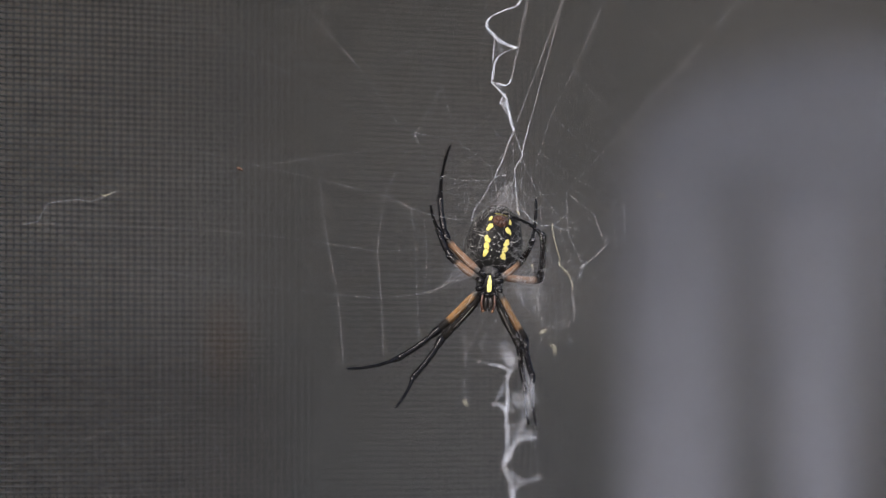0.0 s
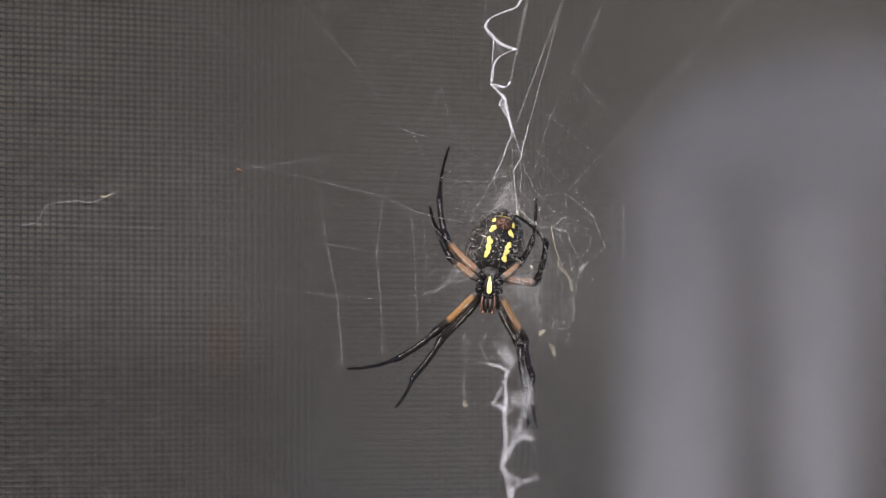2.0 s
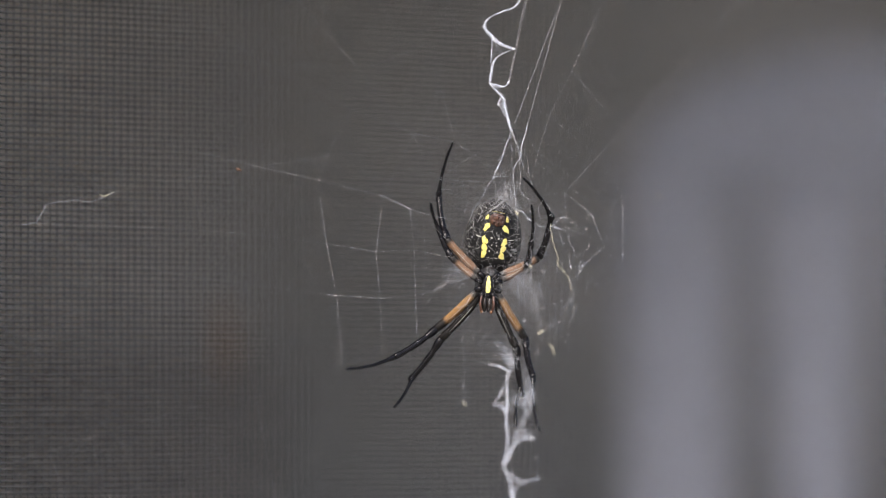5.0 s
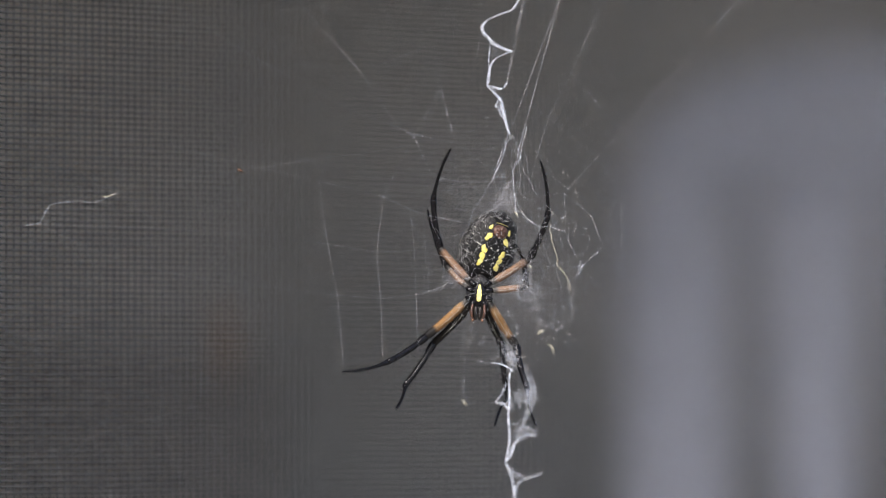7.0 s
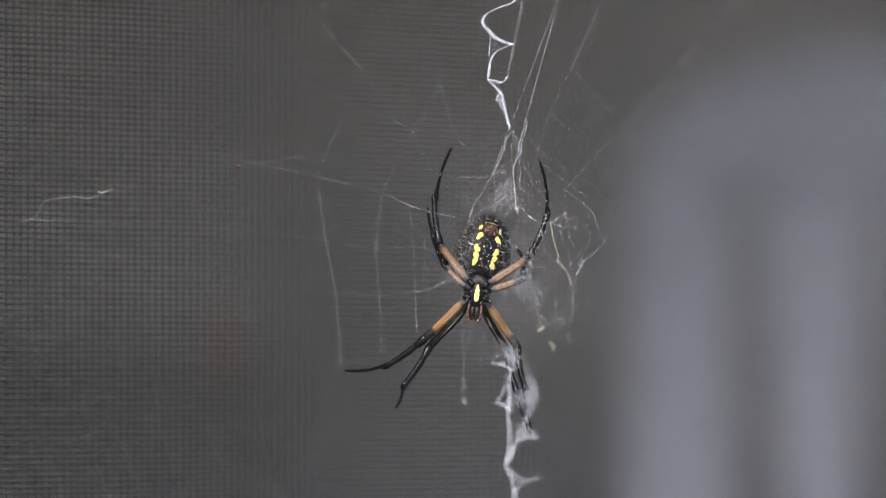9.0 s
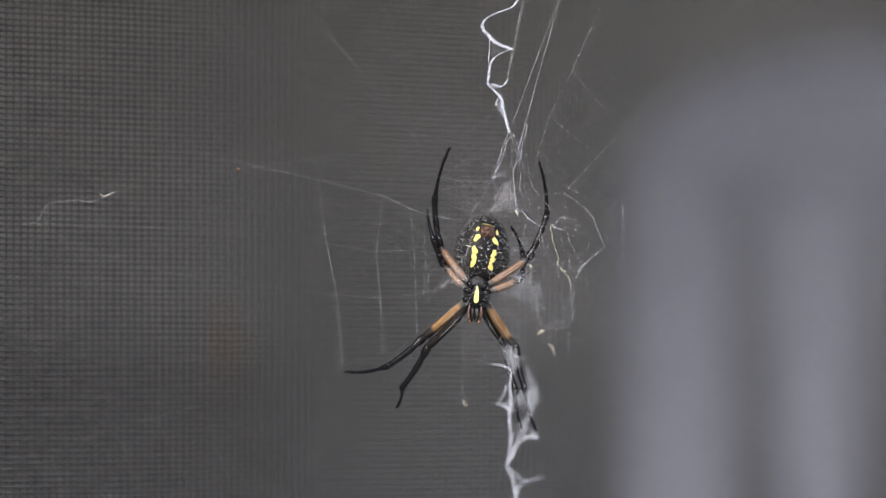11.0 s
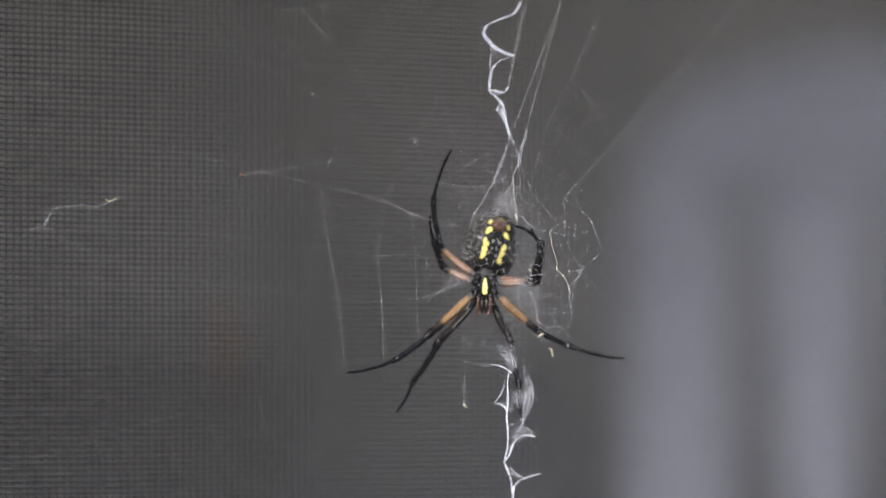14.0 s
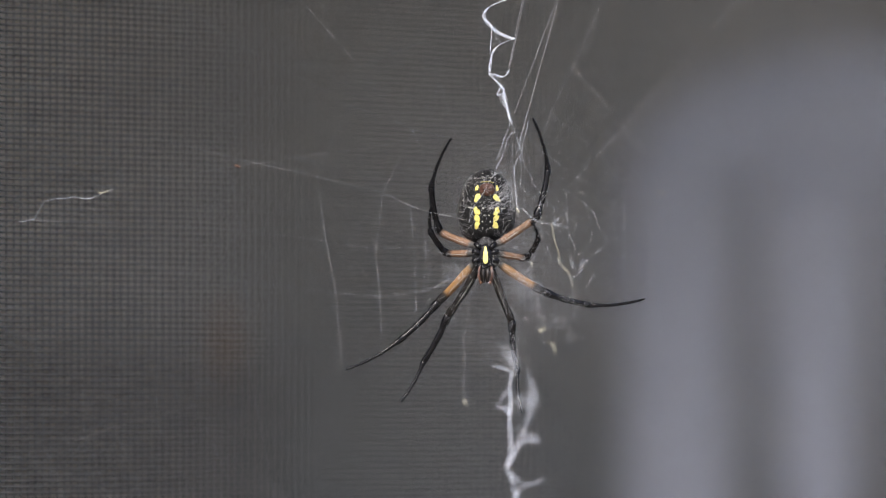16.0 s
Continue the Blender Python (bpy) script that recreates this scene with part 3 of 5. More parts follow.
# middle and upper threads
for pts, w in (
        ([(680, 346), (728, 369), (762, 380), (820, 392)], 1.5), ([(668, 445), (735, 442), (800, 455)], 1.0),
        ([(595, 522), (675, 528), (750, 520), (800, 500), (835, 490)], 0.9), ([(525, -5), (640, 125), (705, 220), (735, 240), (765, 305), (800, 330)], 0.9),
        ([(700, 220), (735, 235), (805, 250)], 1.1), ([(565, 318), (580, 430), (598, 522), (608, 645)], 0.9),
        ([(735, 238), (705, 295), (680, 346), (668, 445), (675, 530), (678, 630)], 1.0), ([(728, 369), (735, 442), (738, 520), (742, 610)], 1.0),
        ([(625, 193), (590, 255), (565, 318)], 0.8), ([(640, 125), (700, 100), (752, 80)], 0.8), ([(752, 80), (738, 0)], 0.5),
        ([(783, 155), (795, 200), (807, 243)], 0.9), ([(780, 157), (748, 215), (733, 240)], 0.7), ([(807, 243), (840, 228), (890, 185)], 0.8),
        ([(750, 380), (756, 450), (752, 520)], 0.8),
        ([(1312, -5), (1210, 115), (1105, 230), (1062, 275), (1010, 332), (1002, 342)], 0.95), ([(1066, 10), (1015, 125), (975, 205), (955, 270), (945, 312)], 0.9),
        ([(1100, -5), (1155, 55), (1210, 115), (1255, 180), (1310, 265)], 0.6), ([(1015, 125), (1058, 175), (1105, 230), (1150, 290)], 0.65),
        ([(975, 205), (1022, 245), (1062, 275), (1090, 320)], 0.8), ([(935, 180), (975, 205)], 0.6), ([(930, 235), (955, 270), (1022, 318), (1060, 340)], 0.7),
        ([(952, 288), (1010, 332), (1045, 355)], 0.7), ([(1105, 355), (1107, 490)], 0.7), ([(1083, 362), (1093, 440)], 0.7),
        ([(1090, 320), (1105, 355)], 0.5), ([(1143, 340), (1146, 405)], 0.6), ([(958, 345), (1000, 340)], 0.5),
        ([(1400, -5), (1450, 70), (1488, 190)], 0.55), ([(1500, -5), (1545, 105)], 0.55), ([(1310, 30), (1370, 120)], 0.5), ([(1455, 320), (1450, 400)], 0.5),
        ([(1455, 140), (1425, 165)], 0.5), ([(825, 636), (822, 680), (824, 716)], 0.9), ([(838, 590), (825, 636), (862, 640)], 0.7)):
    thread(pts, w)


def crumbly(points, seed, size):
    """A strand of old silk beset with crumbs, knobbly all along."""
    rnd = random.Random(seed)
    line = [p + Vector((rnd.gauss(0, 0.9), rnd.gauss(0, 0.5), rnd.gauss(0, 0.5))) * UNIT for p in smooth_line(on_web(points), 7)]
    pieces = [tube(line, [size * rnd.uniform(0.25, 1.0) * UNIT for _ in line], 7)]
    for p in line:
        if rnd.random() < 0.4:
            s = size * rnd.uniform(0.4, 1.0) * UNIT
            o = p + Vector((rnd.gauss(0, 1.0), -0.3, rnd.gauss(0, 0.5))) * UNIT
            pieces.append(tube([o - Vector((0, 0, s)), o, o + Vector((s * 0.6, 0, s))], [s * 0.4, s, s * 0.35], 6))
    return merged(pieces)


debris = part("debris_strand", crumbly([(976, 395), (980, 415), (985, 440), (991, 458), (989, 467), (1000, 479), (1008, 491), (1013, 512)], 51, 0.85), DEBRIS, web)
debris["kind"] = "stuff"
tagged(debris, "pale yellowish strand of old silk")
for pts, r in (([(955, 592), (962, 587), (967, 584)], 3.6), ([(973, 610), (981, 613), (983, 628)], 2.0), ([(914, 373), (918, 377), (920, 382)], 3.0),
               ([(940, 468), (942, 471), (944, 474)], 2.6), ([(1158, 346), (1168, 345), (1182, 350)], 1.0), ([(820, 708), (824, 714), (828, 719)], 1.8)):
    part("debris", tube(on_web(pts), [r * 0.3 * UNIT, r * 0.72 * UNIT, r * 0.3 * UNIT], 7), DEBRIS, web, "pale speck of debris")


def mesh_net(name, count, centre, spread, apart, weight, seed, depth):
    """Fine threads that meet in uneven cells: each knot is tied to the knots that no third one lies between."""
    rnd = random.Random(seed)
    nodes = []
    for _ in range(count * 30):
        u, v = rnd.gauss(centre[0], spread[0]), rnd.gauss(centre[1], spread[1])
        if all((u - a) ** 2 + (v - b) ** 2 > (apart * rnd.uniform(0.6, 1.3)) ** 2 for a, b, _d in nodes):
            nodes.append((u, v, rnd.uniform(*depth)))
        if len(nodes) == count:
            break
    pieces = []
    for i, a in enumerate(nodes):
        for k in range(i):
            b = nodes[k]
            d = (a[0] - b[0]) ** 2 + (a[1] - b[1]) ** 2
            if d > (apart * 4.5) ** 2 or any(max((a[0] - q[0]) ** 2 + (a[1] - q[1]) ** 2, (b[0] - q[0]) ** 2 + (b[1] - q[1]) ** 2) < d * 0.82 for q in nodes):
                continue
            if rnd.random() < 0.04:
                continue
            p, q = (chart(e[0], e[1], e[2] + lean_of(e[0], e[1])) - HUB for e in (a, b))
            bow = Vector((rnd.gauss(0, 0.35), rnd.gauss(0, 0.4), rnd.gauss(0, 0.35) - 0.25)) * UNIT
            pts = [p.lerp(q, t / 4) + bow * math.sin(math.pi * t / 4) for t in range(5)]
            r = 1.9 * weight * rnd.uniform(0.55, 1.5) * UNIT
            pieces.append(tube(pts, [r * 1.5, r, r * 0.9, r, r * 1.5], 4))
    ob = part(name, merged(pieces), THREAD, web, "fine white net of threads")
    ob["kind"] = "stuff"
    return ob


zig_lower.append(mesh_net("lower_net", 70, (893, 626), (14, 20), 5, 0.045, 73, (-0.001, 0.001)))
for spec in ((50, (985, 470), (30, 50), 13, 0.05, 64, (-0.005, -0.001)), (80, (948, 545), (34, 34), 9, 0.03, 65, (-0.005, -0.001)),
             (70, (925, 500), (26, 34), 8, 0.038, 69, (-0.004, 0.0)), (40, (808, 490), (18, 26), 9, 0.03, 66, (0.0, 0.002)),
             (60, (868, 540), (40, 34), 10, 0.024, 70, (-0.002, 0.001)), (36, (965, 400), (30, 28), 11, 0.03, 67, (-0.002, 0.0)),
             (90, (872, 412), (36, 40), 9, 0.026, 62, (-0.0005, 0.001))):
    mesh_net("side_threads", *spec)
film([(905, 470), (912, 510), (925, 560)], [(955, 480), (965, 520), (968, 565)], "silk_veil", web, CLOUD, 40, 10)
film([(905, 470), (900, 500), (905, 530)], [(935, 470), (945, 500), (940, 530)], "silk_veil", web, CLOUD, 42, 10)
film([(784, 470), (788, 490), (792, 510)], [(825, 465), (830, 485), (830, 505)], "silk_veil", web, CLOUD, 43, 6)

# the strands that part above the spider
for k, (w, pts) in enumerate((
        (2.0, [(911, 236), (900, 250), (896, 262), (894, 272), (889, 285)]), (2.6, [(889, 285), (880, 302), (876, 314)]),
        (1.6, [(876, 314), (868, 325), (858, 345), (840, 370), (832, 398)]), (1.3, [(894, 271), (887, 277), (884, 284)]),
        (1.7, [(874, 316), (880, 312), (888, 311), (898, 311)]), (1.0, [(876, 318), (879, 337), (881, 372)]),
        (1.1, [(868, 319), (852, 320), (836, 320), (822, 320), (806, 318), (780, 312)]), (0.9, [(812, 318), (812, 345), (815, 357), (806, 375), (806, 388)]),
        (0.9, [(821, 320), (822, 345), (822, 372)]), (0.9, [(821, 320), (828, 345), (830, 357), (825, 375), (818, 388)]),
        (0.7, [(830, 357), (836, 364)]), (0.8, [(822, 325), (830, 328), (850, 328), (864, 320)]), (0.7, [(825, 305), (835, 313), (838, 320)]),
        (0.8, [(783, 335), (800, 335), (808, 318)]), (0.9, [(807, 243), (820, 260), (843, 273), (860, 290), (880, 298)]),
        (0.9, [(780, 318), (800, 300), (827, 283), (843, 273), (862, 263), (893, 252)]), (0.7, [(864, 220), (878, 235), (895, 252)]),
        (2.4, [(936, 220), (932, 240), (926, 260), (925, 276)]), (2.2, [(925, 276), (918, 286), (911, 300)]),
        (2.4, [(911, 300), (912, 320), (914, 345), (916, 370), (918, 378)]), (1.6, [(911, 236), (916, 250), (924, 272)]),
        (1.1, [(911, 300), (908, 290), (909, 265), (906, 253)]), (0.8, [(925, 276), (918, 268), (908, 262)]),
        (1.1, [(906, 290), (895, 298), (877, 313)]), (1.0, [(911, 300), (900, 303), (885, 309)]), (1.1, [(911, 305), (909, 322), (903, 328), (895, 335), (878, 345)]),
        (1.0, [(910, 318), (893, 325), (885, 335), (880, 350)]), (1.3, [(921, 283), (924, 310), (922, 335), (935, 350), (948, 356)]),
        (1.1, [(925, 280), (930, 300), (942, 320), (948, 335), (965, 355), (985, 378), (993, 386)]), (1.9, [(916, 370), (928, 375), (940, 388), (957, 400), (978, 400)]),
        (1.7, [(978, 400), (985, 396), (993, 387), (1005, 381)]), (1.2, [(914, 345), (920, 360), (930, 376)]), (0.9, [(900, 372), (914, 366)]),
        (0.8, [(930, 260), (936, 280), (940, 312), (942, 330)]), (1.0, [(918, 380), (920, 400), (916, 430)]), (0.8, [(940, 388), (930, 405), (926, 440)]),
        (1.5, [(978, 400), (990, 404), (1004, 408)]), (1.3, [(1002, 340), (1005, 380), (1004, 407), (1012, 430), (1025, 455), (1035, 468)]),
        (1.3, [(1002, 340), (1035, 366), (1052, 381), (1062, 410), (1073, 435), (1055, 452), (1036, 470)]), (1.5, [(1040, 464), (1034, 472), (1030, 482), (1010, 500)]),
        (1.5, [(1035, 470), (1022, 472), (1010, 471)]), (0.6, [(1038, 478), (1052, 492), (1065, 510), (1094, 523)]), (1.4, [(1012, 492), (1010, 510), (1016, 540), (1018, 567)]),
        (1.3, [(1018, 567), (1000, 570), (975, 574), (954, 562), (954, 545), (948, 520), (935, 505)]), (1.2, [(975, 574), (966, 580), (962, 588)]),
        (1.1, [(992, 470), (978, 466), (968, 440), (958, 405)]), (1.0, [(978, 466), (966, 480)]), (1.1, [(770, 515), (790, 503), (797, 495), (803, 470)]),
        (1.0, [(835, 490), (812, 497), (797, 495), (785, 508)]), (0.9, [(1033, 461), (1021, 498), (1016, 540)]), (0.8, [(944, 474), (942, 495), (950, 528)]),
        (0.7, [(862, 590), (850, 612), (866, 640)]), (0.8, [(985, 590), (1000, 576), (1020, 600), (1040, 607)]))):
    frayed(pts, w, k, 4 if w > 1.2 else 1)


# slack outer threads round and below the spider
for pts in (
        [(761, 451), (760, 519), (770, 576)], [(760, 519), (787, 510), (806, 499)],
        [(829, 561), (821, 598), (824, 632), (826, 689), (832, 713), (880, 715)], [(792, 622), (824, 634), (852, 641), (872, 644)],
        [(764, 664), (795, 671), (824, 678)], [(795, 622), (778, 650), (755, 672)],
        [(821, 598), (835, 581), (875, 581), (880, 564)], [(846, 564), (860, 576), (880, 604)],
        [(900, 559), (914, 542), (920, 507), (943, 485)], [(1028, 471), (1062, 448), (1071, 431), (1051, 382), (1042, 380), (1018, 326)],
        [(1028, 471), (1062, 502), (1099, 522)], [(1014, 561), (1028, 564), (1054, 573), (1074, 576), (1113, 604)],
        [(1028, 564), (1039, 601), (1062, 587)], [(1000, 661), (1008, 686)],
        [(957, 576), (951, 530), (957, 507), (968, 479), (991, 465)], [(1088, 400), (1088, 439), (1071, 468), (1068, 479)],
        [(1105, 354), (1105, 445), (1099, 522), (1074, 576)], [(1142, 334), (1152, 434), (1153, 536)],
        [(957, 576), (971, 604)], [(926, 485), (949, 479), (968, 479)],
        [(889, 530), (909, 553), (920, 576), (914, 598)], [(920, 576), (940, 553), (957, 553)],
        [(835, 581), (843, 604), (875, 610)]):
    thread(pts, 0.55)


def veil_fibres(count, seed):
    """The gauze above the abdomen: fibres that fan out and curve from the hanging strand to the spider's back."""
    rnd = random.Random(seed)
    pieces = []
    for _ in range(count):
        a = (908 + rnd.gauss(0, 8), rnd.uniform(315, 358))
        f = rnd.random()
        b = (842 + 92 * f + rnd.gauss(0, 4), 392 - 22 * math.sin(math.pi * min(1, f * 1.1)) + rnd.gauss(0, 7))
        g, h = sorted((rnd.uniform(0, 0.7), rnd.uniform(0.3, 1.0)))
        mid = (a[0] + (b[0] - a[0]) * 0.45 + rnd.gauss(0, 4), a[1] + (b[1] - a[1]) * 0.55 + rnd.gauss(0, 3))
        curve = smooth_line(on_web([a, mid, b], rnd.uniform(0.0, 0.003)), 7)
        curve = curve[int(g * 14):max(int(g * 14) + 3, int(h * 14) + 1)]
        pieces.append(tube([p + Vector((rnd.gauss(0, 0.5), 0, rnd.gauss(0, 0.5))) * UNIT for p in curve], rnd.uniform(0.03, 0.075) * UNIT, 4))
    ob = part("hub_veil", merged(pieces), THREAD, web, "gauze of fine white fibres")
    ob["kind"] = "stuff"


veil_fibres(140, 61)
mesh_net("hub_net", 130, (893, 345), (22, 17), 5, 0.028, 75, (0.0005, 0.003))
film([(900, 318), (880, 338), (850, 382)], [(916, 330), (918, 350), (925, 378)], "silk_veil", web, THIN_GAUZE, 44, 10)


# ---- the spider ----
spider = new("spider")
tagged(spider, "black and yellow orb-weaver spider hanging head down in its web", "spider")
BODY_DEPTH = 0.0065
SPIDER_AT = chart(866, 504, BODY_DEPTH)
spider.matrix_world = Matrix.Translation(SPIDER_AT)
U = UNIT * (REACH + BODY_DEPTH) / REACH


def ellipsoid(centre, radii, rows=14, cols=20, lump=0.0, seed=0.0):
    c, verts, faces = Vector(centre), [], []
    for i in range(rows + 1):
        th = math.pi * i / rows
        for k in range(cols):
            ph = 2 * math.pi * k / cols
            d = Vector((math.sin(th) * math.cos(ph), math.sin(th) * math.sin(ph), math.cos(th)))
            s = 1 + lump * noise.noise(d * 2.2 + Vector((seed, 0, 0)))
            verts.append(c + Vector((d.x * radii[0], d.y * radii[1], d.z * radii[2])) * s)
    for i in range(rows):
        for k in range(cols):
            a, b = i * cols + k, i * cols + (k + 1) % cols
            faces.append((a, a + cols, b + cols, b))
    return verts, faces


def place(u, v, y=0.0):
    """Spider space: chart units from the breastplate's middle, v down; y in metres, away from the lens."""
    return Vector((u * U, y, -v * U))


# cephalothorax, seen from below
part("cephalothorax", ellipsoid(place(0, 2, 0.0018), (24 * U, 0.0026, 36 * U), 18, 24, 0.06), GREY_HAIR, spider, "silver-grey haired carapace", True)
part("breastplate", ellipsoid(place(0, 2, -0.0005), (14 * U, 0.0011, 23 * U), 14, 20, 0.1, 3.0), BLACK, spider, "black breastplate", True)


def stripe():
    prof = [(0.0, -17), (1.9, -14), (2.3, -9), (4.1, -6), (3.2, -2), (4.7, 2), (3.9, 6), (4.3, 9), (2.9, 13), (0.0, 14)]
    verts, faces = [], []
    for w, v in prof:
        bulge = -0.0005 - 0.0011 * math.sqrt(max(0.05, 1 - ((v - 2) / 23) ** 2)) - 0.00012
        for s in (-1, -0.5, 0, 0.5, 1):
            verts.append(place(w * s, v, bulge - 0.00008 * (1 - s * s)))
    for i in range(len(prof) - 1):
        for k in range(4):
            a = i * 5 + k
            faces.append((a, a + 1, a + 6, a + 5))
    return verts, faces


part("breast_stripe", stripe(), CREAM, spider, "cream-yellow stripe", True)
for s in (-1, 1):
    part("jaw", tube([place(s * 3.5, 20, -0.0002), place(s * 4.2, 28, -0.0006), place(s * 4.2, 40, -0.0006), place(s * 3.2, 47, -0.0003)],
                     [3.2 * U, 4.6 * U, 4.4 * U, 2.2 * U], 12), JAW, spider, "dark brown jaw", True)
    part("palp", tube([place(s * 8, 12, -0.0006), place(s * 10.5, 20, -0.0013), place(s * 12, 34, -0.0016), place(s * 9.5, 46, -0.0018)],
                      [1.8 * U, 2.3 * U, 2.3 * U, 2.4 * U], 10), BROWN, spider, "brown feeler", True)

for s in (-1, 1):
    part("palp_tip", ellipsoid(place(s * 8.5, 47, -0.0018), (2.7 * U, 0.0004, 3.2 * U), 8, 12, 0.1), AMBER, spider, "amber feeler tip", True)


def carapace_hair():
    rnd = random.Random(23)
    pieces = []
    for _ in range(420):
        g, r = rnd.uniform(0, 6.3), rnd.uniform(0.55, 1.0)
        p = place(21 * r * math.cos(g), 2 + 31 * r * math.sin(g), -0.0006 * math.sqrt(max(0, 1 - r * r)) - 0.0004)
        out = Vector((math.cos(g), -0.6, -math.sin(g))).normalized()
        pieces.append(tube([p, p + out * rnd.uniform(2.5, 5.5) * U + Vector((rnd.gauss(0, 1), 0, rnd.gauss(0, 1))) * U], [0.3 * U, 0.08 * U], 3))
    return merged(pieces)


fur = part("fur", carapace_hair(), HAIR, spider, "short grey fur")
fur["kind"] = "stuff"

# hips
LEG_BASE = {"left_one": (-10, 16), "left_two": (-15, 7), "left_three": (-15, -6), "left_four": (-12, -16),
            "right_one": (10, 16), "right_two": (15, 7), "right_three": (15, -6), "right_four": (12, -16)}
for key, (bu, bv) in LEG_BASE.items():
    part("hip", tube([place(bu * 0.55, bv * 0.75 + 1, -0.0006), place(bu * 1.0, bv * 1.05, -0.0009), place(bu * 1.55, bv * 1.4, -0.0006)],
                     [3.6 * U, 5.0 * U, 4.2 * U], 14), BLACK, spider, "glossy black hip joint", True)

# abdomen: its own space, from the waist along +z; -y is the underside
LENGTH = 136 * U
PROFILE = [(0.0, 0.42), (0.05, 0.68), (0.12, 0.87), (0.22, 0.98), (0.34, 1.04), (0.46, 1.03), (0.58, 0.96), (0.7, 0.87), (0.8, 0.75), (0.87, 0.6), (0.925, 0.4), (0.965, 0.12), (1.0, 0.02)]


def profile(s):
    for (a, ra), (b, rb) in zip(PROFILE, PROFILE[1:]):
        if s <= b:
            t = (s - a) / (b - a)
            return ra + (rb - ra) * t
    return 0.05


def skin_at(s, a, lift=0.0):
    """A place on the abdomen: s along it, a degrees round from the underside."""
    r = (profile(max(0, s - 0.03)) + profile(s) + profile(min(1, s + 0.03))) / 3
    g = radians(a)
    rx, ry = 50 * U * r + lift, 42 * U * r + lift
    return Vector((rx * math.sin(g), 0.0042 - ry * math.cos(g) * (0.9 if math.cos(g) > 0 else 1.05), LENGTH * min(s, 0.965)))


def abdomen_mesh():
    rows, cols = 40, 48
    verts = [skin_at(i / rows, 360 * k / cols) for i in range(rows + 1) for k in range(cols)]
    faces = [(i * cols + k, i * cols + (k + 1) % cols, (i + 1) * cols + (k + 1) % cols, (i + 1) * cols + k) for i in range(rows) for k in range(cols)]
    faces.append(tuple(range(cols))[::-1])
    faces.append(tuple(range(rows * cols, (rows + 1) * cols)))
    return verts, faces


abdomen = part("abdomen", abdomen_mesh(), ABDOMEN, spider, "plump black abdomen netted with pale hairs", True)
ABDOMEN_AT = place(1, -22, 0.0006)
abdomen.matrix_basis = Matrix.Translation(ABDOMEN_AT)


def patch(name, s, a, ds, da, mat, seed, label="", lean=0.0):
    """A slightly domed, ragged patch on the abdomen's skin."""
    rnd = random.Random(seed)
    ph = [rnd.uniform(0, 6.3) for _ in range(3)]
    verts, faces, n = [skin_at(s, a, 0.00009)], [], 44
    for ring in (0.45, 0.8, 1.0):
        for k in range(n):
            g = 2 * math.pi * k / n
            w = 1 + 0.1 * math.sin(2 * g + ph[0]) + 0.12 * math.sin(3 * g + ph[1]) + 0.08 * math.sin(5 * g + ph[2]) + 0.07 * math.sin(9 * g + ph[0] * 2) + rnd.uniform(-0.06, 0.06)
            verts.append(skin_at(s + ds * ring * w * math.sin(g) + 0, a + da * ring * w * math.cos(g) + lean * ring * math.sin(g), 0.00008 if ring < 1 else -0.00003))
    for k in range(n):
        faces.append((0, 1 + k, 1 + (k + 1) % n))
        for j in (0, 1):
            p, q = 1 + j * n + k, 1 + j * n + (k + 1) % n
            faces.append((p, p + n, q + n, q))
    return part(name, (verts, faces), mat, abdomen, label, True)


for side in (-1, 1):
    patch("yellow_mark", 0.59, side * 21, 0.052, 6.6, YELLOW, 70 + side, "bright yellow mark", -side * 3)
    patch("yellow_mark", 0.715, side * 25, 0.036, 4.2, YELLOW, 73 + side, "bright yellow mark")
    patch("yellow_mark", 0.415, side * 20, 0.052, 6.2, YELLOW, 76 + side, "bright yellow mark", side * 2)
    patch("yellow_mark", 0.325, side * 19, 0.055, 5.4, YELLOW, 86 + side, "bright yellow mark", side * 2)
    patch("yellow_mark", 0.235, side * 19.5, 0.05, 5.8, YELLOW, 79 + side, "bright yellow mark", -side * 1.5)
    for s, a, r in ((0.455, 7, 0.016), (0.36, 5, 0.011), (0.28, 8, 0.014), (0.2, 8, 0.011)):
        patch("pale_dot", s, side * a, r * 0.78, r * 120, PALE, int(s * 100) + side)
    patch("pale_fleck", 0.455, side * 34, 0.011, 4.2, PALE, 90 + side, "", side * 7)
    for s, a in ((0.86, 14), (0.84, 42), (0.91, 22), (0.74, 52), (0.55, 60), (0.4, 62), (0.64, 66), (0.3, 54)):
        patch("pale_fleck", s, side * a, 0.006, 3.6, PALE, int(s * 300) + side, "", side * 5)
arc = [skin_at(0.775 + 0.025 * math.cos(radians(a * 3)), a, 0.0002) for a in range(-18, 19, 3)]
part("disc_rim", tube(arc, [0.1 * U] + [0.32 * U] * (len(arc) - 2) + [0.2 * U], 6), YELLOW, abdomen, "yellow rim of the spinneret disc", True)
part("spinneret_disc", ellipsoid(skin_at(0.69, 0, -0.0003), (14 * U, 0.0011, 12.5 * U), 12, 18, 0.15, 7.0), BROWN, abdomen, "red-brown spinneret disc", True)
